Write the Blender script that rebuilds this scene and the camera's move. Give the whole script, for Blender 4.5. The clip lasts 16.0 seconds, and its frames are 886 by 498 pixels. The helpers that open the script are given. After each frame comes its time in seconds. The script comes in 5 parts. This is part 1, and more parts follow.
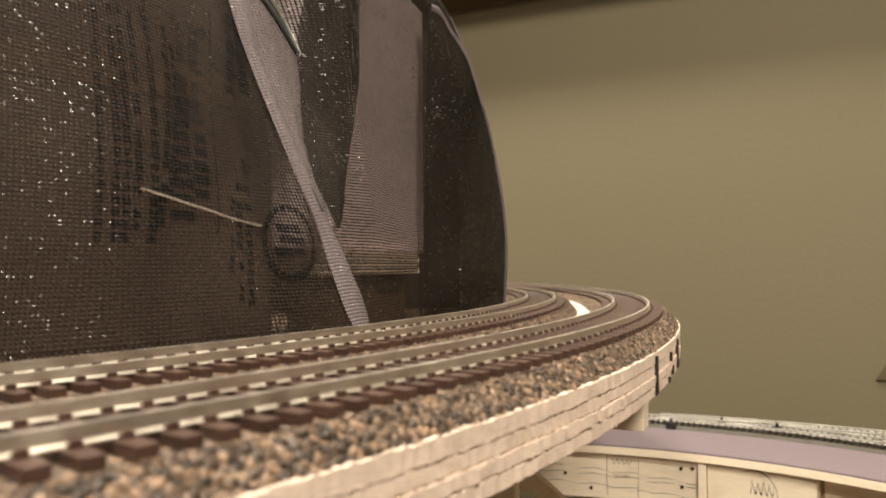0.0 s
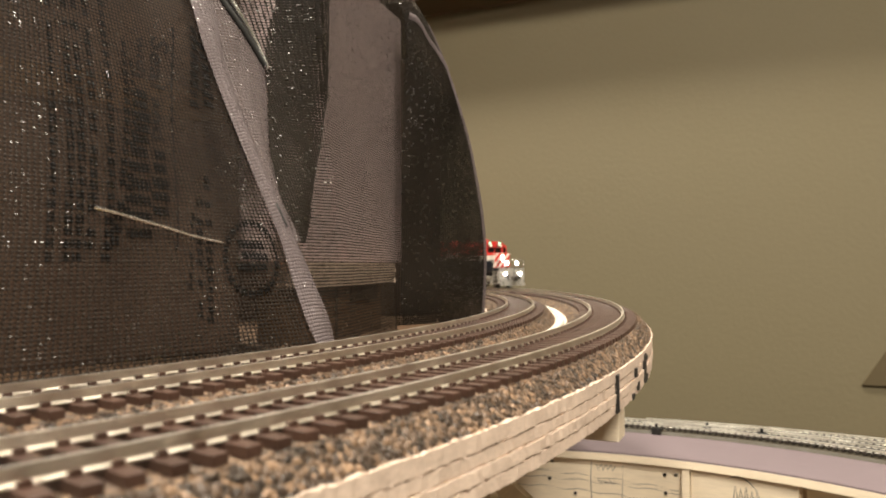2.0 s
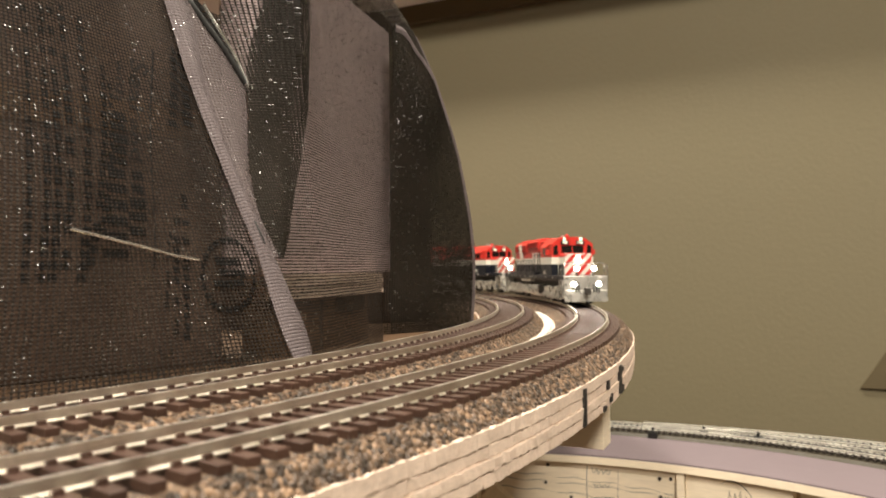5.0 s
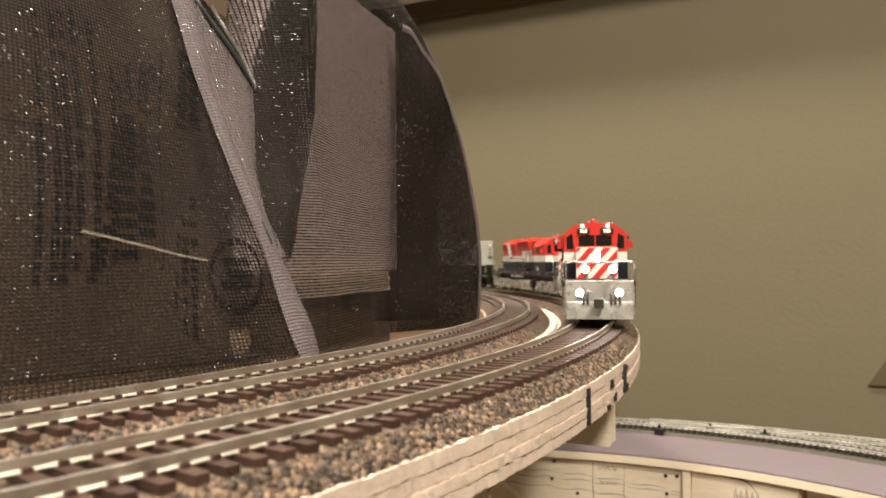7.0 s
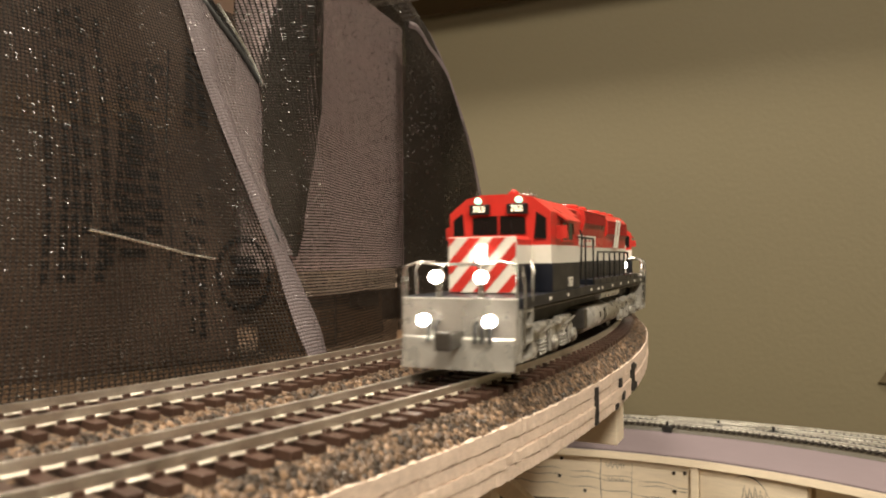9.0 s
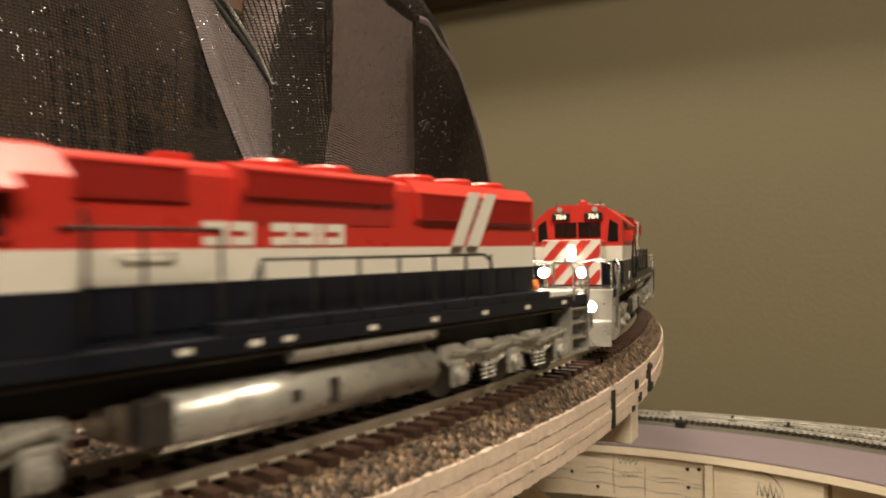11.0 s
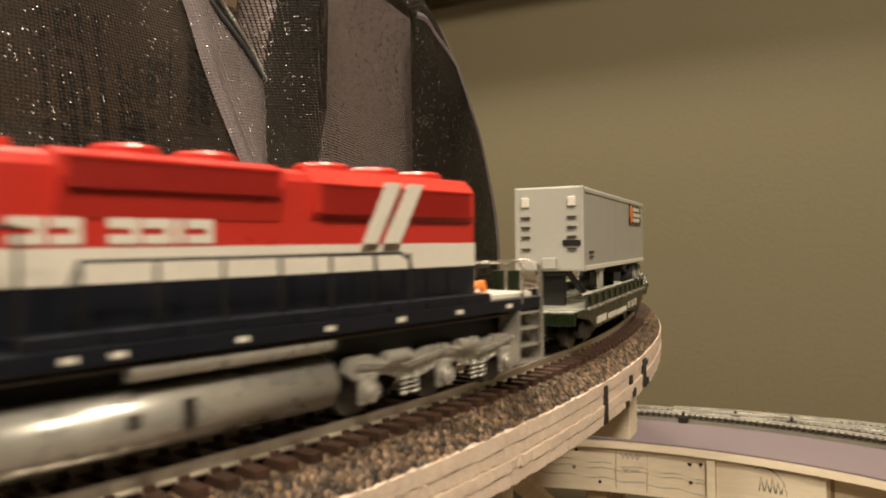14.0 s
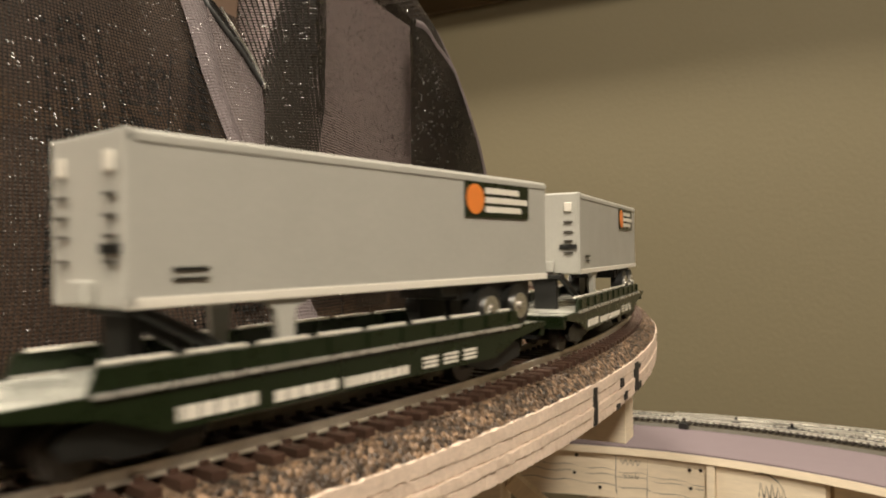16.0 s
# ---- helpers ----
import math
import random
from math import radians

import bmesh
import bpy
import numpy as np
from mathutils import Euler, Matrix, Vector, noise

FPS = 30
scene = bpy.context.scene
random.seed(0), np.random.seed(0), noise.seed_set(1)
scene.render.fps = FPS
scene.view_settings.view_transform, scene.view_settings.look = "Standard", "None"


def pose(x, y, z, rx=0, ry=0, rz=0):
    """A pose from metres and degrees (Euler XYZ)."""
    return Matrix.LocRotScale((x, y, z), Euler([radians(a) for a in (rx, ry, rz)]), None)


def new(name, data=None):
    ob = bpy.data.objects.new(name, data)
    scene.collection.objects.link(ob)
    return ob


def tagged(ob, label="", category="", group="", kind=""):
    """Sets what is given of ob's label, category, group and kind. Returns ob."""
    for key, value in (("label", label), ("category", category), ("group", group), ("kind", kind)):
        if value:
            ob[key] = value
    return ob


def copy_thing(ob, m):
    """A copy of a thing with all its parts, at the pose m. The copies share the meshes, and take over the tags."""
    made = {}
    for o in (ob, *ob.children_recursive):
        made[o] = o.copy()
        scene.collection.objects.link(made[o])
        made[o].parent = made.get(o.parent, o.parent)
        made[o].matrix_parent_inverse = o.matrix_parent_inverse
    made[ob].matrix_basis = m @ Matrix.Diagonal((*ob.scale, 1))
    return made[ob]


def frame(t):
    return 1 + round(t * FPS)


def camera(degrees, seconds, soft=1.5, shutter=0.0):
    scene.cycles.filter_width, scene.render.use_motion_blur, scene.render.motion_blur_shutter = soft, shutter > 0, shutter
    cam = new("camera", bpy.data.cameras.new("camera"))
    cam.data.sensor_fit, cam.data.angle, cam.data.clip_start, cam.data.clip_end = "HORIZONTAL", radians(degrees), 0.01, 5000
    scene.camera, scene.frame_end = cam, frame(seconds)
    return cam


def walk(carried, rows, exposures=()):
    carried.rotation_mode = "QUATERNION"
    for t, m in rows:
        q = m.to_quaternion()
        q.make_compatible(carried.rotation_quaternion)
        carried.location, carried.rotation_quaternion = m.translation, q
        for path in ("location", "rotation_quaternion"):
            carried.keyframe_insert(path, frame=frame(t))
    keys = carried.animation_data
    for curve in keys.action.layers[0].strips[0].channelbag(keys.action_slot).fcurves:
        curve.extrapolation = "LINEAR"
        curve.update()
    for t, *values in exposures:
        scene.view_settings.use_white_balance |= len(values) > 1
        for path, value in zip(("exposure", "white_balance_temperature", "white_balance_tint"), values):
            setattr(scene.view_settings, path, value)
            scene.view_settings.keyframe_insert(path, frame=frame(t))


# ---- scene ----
cam = camera(63.0, 16.0, soft=1.8, shutter=0.7)
# a small phone lens: near rails fall a little out of focus
cam.data.dof.use_dof = True
cam.data.dof.focus_distance = 0.30
cam.data.dof.aperture_fstop = 24
# seconds, place, turn; the rail heads lie at z = 0
PATH = [
    (0.0, 0.0, 0.0, 0.01819, 91.435, 0.388, 0.009),
    (0.5, 0.00405, 7e-05, 0.0193, 91.362, 0.497, 0.071),
    (1.0, 0.00713, -0.0013, 0.02049, 91.443, 0.393, 0.14),
    (1.5, 0.00825, -0.00022, 0.02215, 91.487, 0.207, 0.058),
    (2.0, 0.01177, 0.00062, 0.02416, 91.337, 0.231, -0.182),
    (2.5, 0.01264, -0.00047, 0.02625, 91.388, 0.201, -0.286),
    (3.0, 0.01994, -0.00345, 0.02812, 91.441, 0.703, 0.186),
    (3.5, 0.02357, -0.00428, 0.02946, 91.377, 0.615, 0.17),
    (4.0, 0.02294, -0.00315, 0.02841, 91.477, 0.489, 0.074),
    (6.5, 0.02673, -0.00697, 0.0317, 90.975, 0.506, 1.298),
    (7.0, 0.02517, -0.00679, 0.03133, 90.954, 0.449, 1.137),
    (7.5, 0.02256, -0.00688, 0.03075, 90.959, 0.323, 1.067),
    (8.0, 0.02616, -0.00671, 0.03042, 90.908, 0.296, 1.221),
    (10.5, 0.0231, -0.00311, 0.03505, 90.169, 0.741, 2.349),
    (11.0, 0.02397, -0.00207, 0.03487, 90.06, 0.754, 2.48),
    (11.5, 0.02338, -0.00226, 0.03452, 89.963, 0.946, 2.665),
    (12.0, 0.02546, -0.00313, 0.03588, 89.732, 0.946, 2.851),
    (12.5, 0.02682, -0.00311, 0.03544, 89.707, 0.988, 2.854),
    (13.0, 0.02813, -0.00333, 0.03568, 89.678, 1.027, 2.907),
    (13.5, 0.02819, -0.00291, 0.03572, 89.637, 0.959, 2.929),
    (14.0, 0.0285, -0.00217, 0.03504, 89.721, 0.96, 2.98),
    (14.5, 0.02883, -0.00303, 0.03609, 89.584, 1.063, 3.007),
    (15.0, 0.02898, -0.00543, 0.03642, 89.688, 1.096, 3.088),
    (15.5, 0.03155, -0.00453, 0.03633, 89.832, 1.054, 3.25),
    (16.0, 0.03295, -0.00623, 0.03402, 90.258, 0.81, 3.425),
]
walk(cam, [(t, pose(x, y, z, rx, ry, rz)) for t, x, y, z, rx, ry, rz in PATH],
     exposures=[(0.0, 0.0, 6500, 10), (8.2, 0.05, 6400, 10), (10.3, -0.74, 7400, 10), (11.4, -0.46, 7100, 10), (13.0, -0.5, 7250, 10), (14.0, -0.36, 7150, 10), (16.0, -0.2, 6700, 10)])

# ---- light ----
world = bpy.data.worlds.new("room")
world.use_nodes = True
world.node_tree.nodes["Background"].inputs[0].default_value = (1.0, 0.86, 0.66, 1)
world.node_tree.nodes["Background"].inputs[1].default_value = 0.06
scene.world = world


def unseen_lamp(x, y, z, size, watts, colour=(1.0, 0.90, 0.75)):
    data = bpy.data.lights.new("unseen_lamp", "AREA")
    data.shape, data.size, data.energy, data.color = "DISK", size, watts, colour
    ob = new("unseen_lamp", data)
    ob.location = (x, y, z)
    return ob


# unseen lamps at ceiling height, added and placed to match the brightness
unseen_lamp(-0.50, 0.75, 1.24, 0.2, 16)
unseen_lamp(0.05, 0.50, 1.24, 0.25, 18)
unseen_lamp(-0.55, -0.35, 1.24, 0.25, 20)
unseen_lamp(0.50, -0.62, 1.24, 0.25, 35)
unseen_lamp(0.15, -1.5, 1.24, 0.25, 32)

# ---- materials ----


def mat(name, colour, rough=0.5, metal=0.0, vary=0.15, scale=300.0, bump=0.0, fine=6.0, coat=0.0, stretch=(1, 1, 1), spread=0.0):
    """A surface with broad and fine variation of colour, roughness and relief, in metres."""
    m = bpy.data.materials.new(name)
    m.use_nodes = True
    nt, L = m.node_tree, m.node_tree.links.new
    b = nt.nodes["Principled BSDF"]
    b.inputs["Metallic"].default_value = metal
    b.inputs["Coat Weight"].default_value = coat
    co = nt.nodes.new("ShaderNodeTexCoord")
    mp = nt.nodes.new("ShaderNodeMapping")
    mp.inputs["Scale"].default_value = stretch
    L(co.outputs["Object"], mp.inputs[0])
    n1, n2 = nt.nodes.new("ShaderNodeTexNoise"), nt.nodes.new("ShaderNodeTexNoise")
    n1.inputs["Scale"].default_value, n2.inputs["Scale"].default_value = scale, scale * fine
    n1.inputs["Detail"].default_value = n2.inputs["Detail"].default_value = 4
    L(mp.outputs[0], n1.inputs[0]), L(mp.outputs[0], n2.inputs[0])
    mix = nt.nodes.new("ShaderNodeMix")
    mix.inputs[0].default_value = 0.5
    L(n1.outputs[0], mix.inputs[2]), L(n2.outputs[0], mix.inputs[3])
    mr = nt.nodes.new("ShaderNodeMapRange")
    mr.inputs[1].default_value, mr.inputs[2].default_value = 0.3, 0.7
    mr.inputs[3].default_value, mr.inputs[4].default_value = 1 - vary, 1 + vary
    L(mix.outputs[0], mr.inputs[0])
    last = mr.outputs[0]
    if spread:
        info = nt.nodes.new("ShaderNodeObjectInfo")
        m2 = nt.nodes.new("ShaderNodeMapRange")
        m2.inputs[3].default_value, m2.inputs[4].default_value = 1 - spread, 1 + spread
        L(info.outputs["Random"], m2.inputs[0])
        mu = nt.nodes.new("ShaderNodeMath")
        mu.operation = "MULTIPLY"
        L(last, mu.inputs[0]), L(m2.outputs[0], mu.inputs[1])
        last = mu.outputs[0]
    vm = nt.nodes.new("ShaderNodeVectorMath")
    vm.operation = "SCALE"
    vm.inputs[0].default_value = colour
    L(last, vm.inputs["Scale"])
    L(vm.outputs[0], b.inputs["Base Color"])
    rr = nt.nodes.new("ShaderNodeMapRange")
    rr.inputs[1].default_value, rr.inputs[2].default_value = 0.3, 0.7
    rr.inputs[3].default_value, rr.inputs[4].default_value = max(0.03, rough - 0.08), min(1, rough + 0.08)
    L(n1.outputs[0], rr.inputs[0])
    L(rr.outputs[0], b.inputs["Roughness"])
    if bump:
        bp = nt.nodes.new("ShaderNodeBump")
        bp.inputs["Strength"].default_value = 0.6
        bp.inputs["Distance"].default_value = bump
        L(mix.outputs[0], bp.inputs["Height"])
        L(bp.outputs[0], b.inputs["Normal"])
    return m


def glow(name, colour, strength):
    m = bpy.data.materials.new(name)
    m.use_nodes = True
    b = m.node_tree.nodes["Principled BSDF"]
    b.inputs["Base Color"].default_value = (*colour, 1)
    b.inputs["Emission Color"].default_value = (*colour, 1)
    b.inputs["Emission Strength"].default_value = strength
    return m


WALL = mat("wall_paint", (0.148, 0.125, 0.073), 0.75, vary=0.03, scale=3, bump=0.0008, fine=60)
CEIL = mat("ceiling_paint", (0.84, 0.81, 0.74), 0.9, vary=0.03, scale=5, bump=0.001, fine=50)
FLOOR = mat("carpet", (0.16, 0.12, 0.09), 0.95, vary=0.25, scale=20, bump=0.004, fine=12)
PLY = mat("plywood_edge", (0.70, 0.56, 0.455), 0.7, vary=0.2, scale=60, bump=0.0004, fine=9, stretch=(1, 1, 4))
GLUE = mat("ply_glue_line", (0.48, 0.34, 0.23), 0.8, vary=0.3, scale=200)
PINE = mat("pine", (0.86, 0.74, 0.57), 0.6, vary=0.12, scale=12, bump=0.0002, fine=8, stretch=(1, 1, 9))


def cork_material():
    """Pressed cork: millimetre granules from dark to tan, with relief between them."""
    m = bpy.data.materials.new("cork")
    m.use_nodes = True
    nt, L = m.node_tree, m.node_tree.links.new
    b = nt.nodes["Principled BSDF"]
    co = nt.nodes.new("ShaderNodeTexCoord")
    vo = nt.nodes.new("ShaderNodeTexVoronoi")
    vo.inputs["Scale"].default_value = 780
    ns = nt.nodes.new("ShaderNodeTexNoise")
    ns.inputs["Scale"].default_value, ns.inputs["Detail"].default_value = 90, 4
    L(co.outputs["Object"], vo.inputs["Vector"]), L(co.outputs["Object"], ns.inputs["Vector"])
    sp = nt.nodes.new("ShaderNodeSeparateColor")
    L(vo.outputs["Color"], sp.inputs[0])
    ad = nt.nodes.new("ShaderNodeMix")
    ad.inputs[0].default_value = 0.35
    L(sp.outputs[0], ad.inputs[2]), L(ns.outputs[0], ad.inputs[3])
    rp = nt.nodes.new("ShaderNodeValToRGB")
    e = rp.color_ramp.elements
    e[0].position, e[0].color = 0.18, (0.016, 0.010, 0.006, 1)
    e[1].position, e[1].color = 0.88, (0.33, 0.212, 0.128, 1)
    mid = e.new(0.5)
    mid.color = (0.075, 0.047, 0.030, 1)
    L(ad.outputs[0], rp.inputs[0]), L(rp.outputs[0], b.inputs["Base Color"])
    b.inputs["Roughness"].default_value = 0.48
    b.inputs["Sheen Weight"].default_value = 0.18
    b.inputs["Sheen Roughness"].default_value = 0.4
    b.inputs["Sheen Tint"].default_value = (1.0, 0.84, 0.68, 1)
    bp = nt.nodes.new("ShaderNodeBump")
    bp.inputs["Strength"].default_value, bp.inputs["Distance"].default_value = 0.9, 0.0009
    bp.invert = True
    L(vo.outputs["Distance"], bp.inputs["Height"]), L(bp.outputs[0], b.inputs["Normal"])
    return m


CORK = cork_material()
TIE = mat("tie_plastic", (0.058, 0.031, 0.022), 0.38, vary=0.25, scale=300, bump=0.0001, spread=0.2)
RAIL = mat("nickel_silver", (0.86, 0.81, 0.72), 0.40, 1.0, vary=0.12, scale=150)
FOAM = mat("pink_foam", (0.195, 0.155, 0.170), 0.7, vary=0.06, scale=40, bump=0.0004, fine=20)
INK = mat("marker_ink", (0.02, 0.018, 0.016), 0.6, vary=0.3, scale=200)
SCREW = mat("screw_steel", (0.05, 0.045, 0.04), 0.4, 0.8)
RED = mat("red_paint", (0.55, 0.036, 0.026), 0.34, vary=0.05, scale=120, coat=0.1)
WHITE = mat("white_paint", (0.74, 0.70, 0.62), 0.4, vary=0.05, scale=120)
NAVY = mat("navy_paint", (0.0075, 0.0090, 0.0150), 0.36, vary=0.15, scale=120)
GREEN = mat("dark_green_paint", (0.0080, 0.0140, 0.0045), 0.30, vary=0.2, scale=150)
BLACK = mat("black_plastic", (0.010, 0.010, 0.009), 0.45, vary=0.25, scale=200)
GREY = mat("trailer_grey", (0.42, 0.41, 0.37), 0.42, vary=0.05, scale=80, fine=10, bump=0.00004)
CHROME = mat("bright_metal", (0.70, 0.68, 0.64), 0.22, 0.9, vary=0.1, scale=200)
GLASS = mat("dark_window", (0.012, 0.011, 0.010), 0.08, vary=0.2, scale=100)
DARKRED = mat("red_grille", (0.30, 0.014, 0.010), 0.5, vary=0.12, scale=500)
ORANGE = mat("orange_print", (0.75, 0.22, 0.04), 0.5, vary=0.05, scale=200)
OLIVE = mat("olive_foam", (0.050, 0.041, 0.026), 0.6, vary=0.2, scale=120)
GLAREDECK = mat("glare_deck", (0.48, 0.48, 0.43), 0.30, 0.3, vary=0.35, scale=90)
# lower rails' metal, lightened and roughened to stand in for lamp glints
GLINTRAIL = mat("glint_nickel_silver", (0.93, 0.90, 0.83), 0.52, 0.85, vary=0.2, scale=60)
DARKTIE = mat("dark_tie_plastic", (0.020, 0.015, 0.011), 0.5, vary=0.2, scale=300, spread=0.2)
STEEL = mat("dark_steel", (0.10, 0.09, 0.08), 0.4, 0.7, vary=0.2, scale=300)
LAMPW = glow("lit_headlight", (1.0, 0.95, 0.82), 70)
LAMPG = glow("lit_class_light", (0.30, 1.0, 0.66), 2.5)
LENS = mat("unlit_class_light", (0.35, 0.42, 0.36), 0.2, vary=0.1, scale=300)
NUMB = glow("lit_number", (1.0, 0.95, 0.72), 1.2)
RIMSHINE = mat("rim_shine_webbing", (0.13, 0.108, 0.112), 0.42, vary=0.45, scale=500, bump=0.0003, fine=3)
PRINT = mat("dark_print", (0.010, 0.008, 0.006), 0.95, vary=0.3, scale=300)
CLEARGLUE = mat("white_caulk", (0.80, 0.76, 0.68), 0.35, vary=0.08, scale=100)
SILVER = mat("silver_paint", (0.54, 0.52, 0.475), 0.30, 0.60, vary=0.12, scale=200)

# ---- mesh helpers ----
CX, CY, R_OUT = -0.5907, 0.5523, 0.7102
R_IN = R_OUT - 0.0512
PLY_EDGE = 0.7328


def part(name, bm, material, parent=None, label=""):
    me = bpy.data.meshes.new(name)
    bm.normal_update()
    bm.to_mesh(me)
    bm.free()
    me.materials.append(material)
    ob = new(name, me)
    if parent:
        ob.parent = parent
    return tagged(ob, label)


def box(bm, x0, x1, y0, y1, z0, z1, bevel=0.0):
    r = bmesh.ops.create_cube(bm, size=1, matrix=Matrix.Translation(((x0 + x1) / 2, (y0 + y1) / 2, (z0 + z1) / 2)) @ Matrix.Diagonal((x1 - x0, y1 - y0, z1 - z0, 1)))
    if bevel:
        es = {e for v in r["verts"] for e in v.link_edges}
        bmesh.ops.bevel(bm, geom=list(es), offset=bevel, segments=2, affect="EDGES", profile=0.5)
    return bm


def boxed(*a, bevel=0.0):
    return box(bmesh.new(), *a, bevel=bevel)


def sweep(profile, a0, a1, n, jitter=0.0, closed=True, seed=1, cx=CX, cy=CY):
    """A band round a centre: profile of (radius, z), from angle a0 to a1 in degrees."""
    rng = random.Random(seed)
    bm = bmesh.new()
    rings = []
    for i in range(n + 1):
        a = radians(a0 + (a1 - a0) * i / n)
        ring = []
        for r, z in profile:
            r += rng.uniform(-jitter, jitter)
            z += rng.uniform(-jitter, jitter)
            ring.append(bm.verts.new((cx + r * math.cos(a), cy + r * math.sin(a), z)))
        rings.append(ring)
    k = len(profile)
    for p, q in zip(rings, rings[1:]):
        for j in range(k if closed else k - 1):
            bm.faces.new((p[j], q[j], q[(j + 1) % k], p[(j + 1) % k]))
    if closed:
        bm.faces.new(rings[0])
        bm.faces.new(rings[-1][::-1])
    bmesh.ops.recalc_face_normals(bm, faces=bm.faces)
    return bm


def empty(name, label, category, group="", kind="", m=None):
    ob = tagged(new(name), label, category, group, kind)
    if m is not None:
        ob.matrix_basis = m
    return ob


# ---- room ----
FLOOR_Z, CEIL_Z = -1.15, 1.28
bm = boxed(-4, 3.5, -3, 5, FLOOR_Z - 0.1, FLOOR_Z)
tagged(part("floor", bm, FLOOR), "brown carpeted floor of the room", "floor", kind="structure")
bm = boxed(-4, 3.5, -3, 5, CEIL_Z, CEIL_Z + 0.1)
tagged(part("ceiling", bm, CEIL), "off-white painted ceiling", "ceiling", kind="structure")
WALL_TURN, WALL_AWAY = -24.6, 0.93
WALL_POSE = pose(WALL_AWAY * math.sin(radians(-WALL_TURN)), WALL_AWAY * math.cos(radians(WALL_TURN)), 0, 0, 0, WALL_TURN)
bm = boxed(-5, 5, 0, 0.12, FLOOR_Z, CEIL_Z)
w = tagged(part("wall_north", bm, WALL), "plain olive-beige painted wall behind the layout", "wall", kind="structure")
w.matrix_basis = WALL_POSE
for nm, dims in (("wall_west", (-4.1, -4, -3, 5)), ("wall_east", (3.5, 3.6, -3, 5)), ("wall_south", (-4, 3.5, -3.1, -3))):
    tagged(part(nm, boxed(*dims, FLOOR_Z, CEIL_Z), WALL), "plain olive-beige painted wall", "wall", kind="structure")

OLIVEBROWN = mat("shadow_and_trim_brown", (0.085, 0.064, 0.030), 0.8, vary=0.06, scale=6)
# triangular shadow on the wall, put in as a thin dark plate
bracket = empty("shelf_bracket", "thin dark plate standing in for a triangular shadow on the olive-beige wall", "bracket", m=WALL_POSE)
b_ = bmesh.new()
tri = [(0.100, -0.109), (0.220, -0.109), (0.220, 0.083)]
fr, bk = [b_.verts.new((x, -0.0035, z)) for x, z in tri], [b_.verts.new((x, -0.0004, z)) for x, z in tri]
b_.faces.new(fr), b_.faces.new(bk[::-1])
for i in range(3):
    b_.faces.new((fr[i], bk[i], bk[(i + 1) % 3], fr[(i + 1) % 3]))
bmesh.ops.recalc_face_normals(b_, faces=b_.faces)
part("shadow_plate", b_, OLIVEBROWN, bracket)
# narrow pale soffit along the wall, over a dark strip
soffit = part("soffit", boxed(-5, 5, -0.080, -0.0005, 0.404, 0.440, bevel=0.002), CEIL)
soffit.matrix_basis = WALL_POSE
tagged(soffit, "narrow off-white soffit along the wall", "soffit", kind="structure")
trim = part("trim", boxed(-5, 5, -0.009, -0.0005, 0.379, 0.4037), OLIVEBROWN)
trim.matrix_basis = WALL_POSE
tagged(trim, "dark strip along the wall under the soffit", "trim", kind="structure")

# ---- upper deck ----
A0, A1 = -75, 24
# past A1 the loop tightens and runs along the wall
TIGHT = 0.290
BX, BY, B1 = CX + TIGHT * math.cos(radians(A1)), CY + TIGHT * math.sin(radians(A1)), 160


def tightened(profile):
    return [(r - TIGHT, z) for r, z in profile]


PLY_TOP, PLY_T = -0.0095, 0.0135
deck = empty("plywood_deck", "curved plywood deck edge with rough sawn layers and black pen marks", "deck")
core = [(0.637, PLY_TOP), (PLY_EDGE - 0.0008, PLY_TOP), (PLY_EDGE - 0.0008, PLY_TOP - PLY_T), (0.637, PLY_TOP - PLY_T)]
part("ply_core", sweep(core, A0, A1, 300), GLUE, deck)
part("ply_core", sweep(tightened(core), A1, B1, 160, cx=BX, cy=BY), PLY, deck)
edges = [0.0, 0.0036, 0.0068, 0.0100, 0.0135]
for i in range(4):
    z1, z0 = PLY_TOP - edges[i] - (0.00012 if i else -0.0003), PLY_TOP - edges[i + 1] + 0.00012
    o = PLY_EDGE + (0.0, -0.0003, 0.0001, -0.0002)[i]
    part("ply_layer", sweep([(0.636, z1), (o - 0.0002, z1), (o, z1 - 0.0002), (o, z0 + 0.0002), (o - 0.0002, z0), (0.636, z0)], A0, A1, 900, 0.00022, seed=i), PLY, deck)


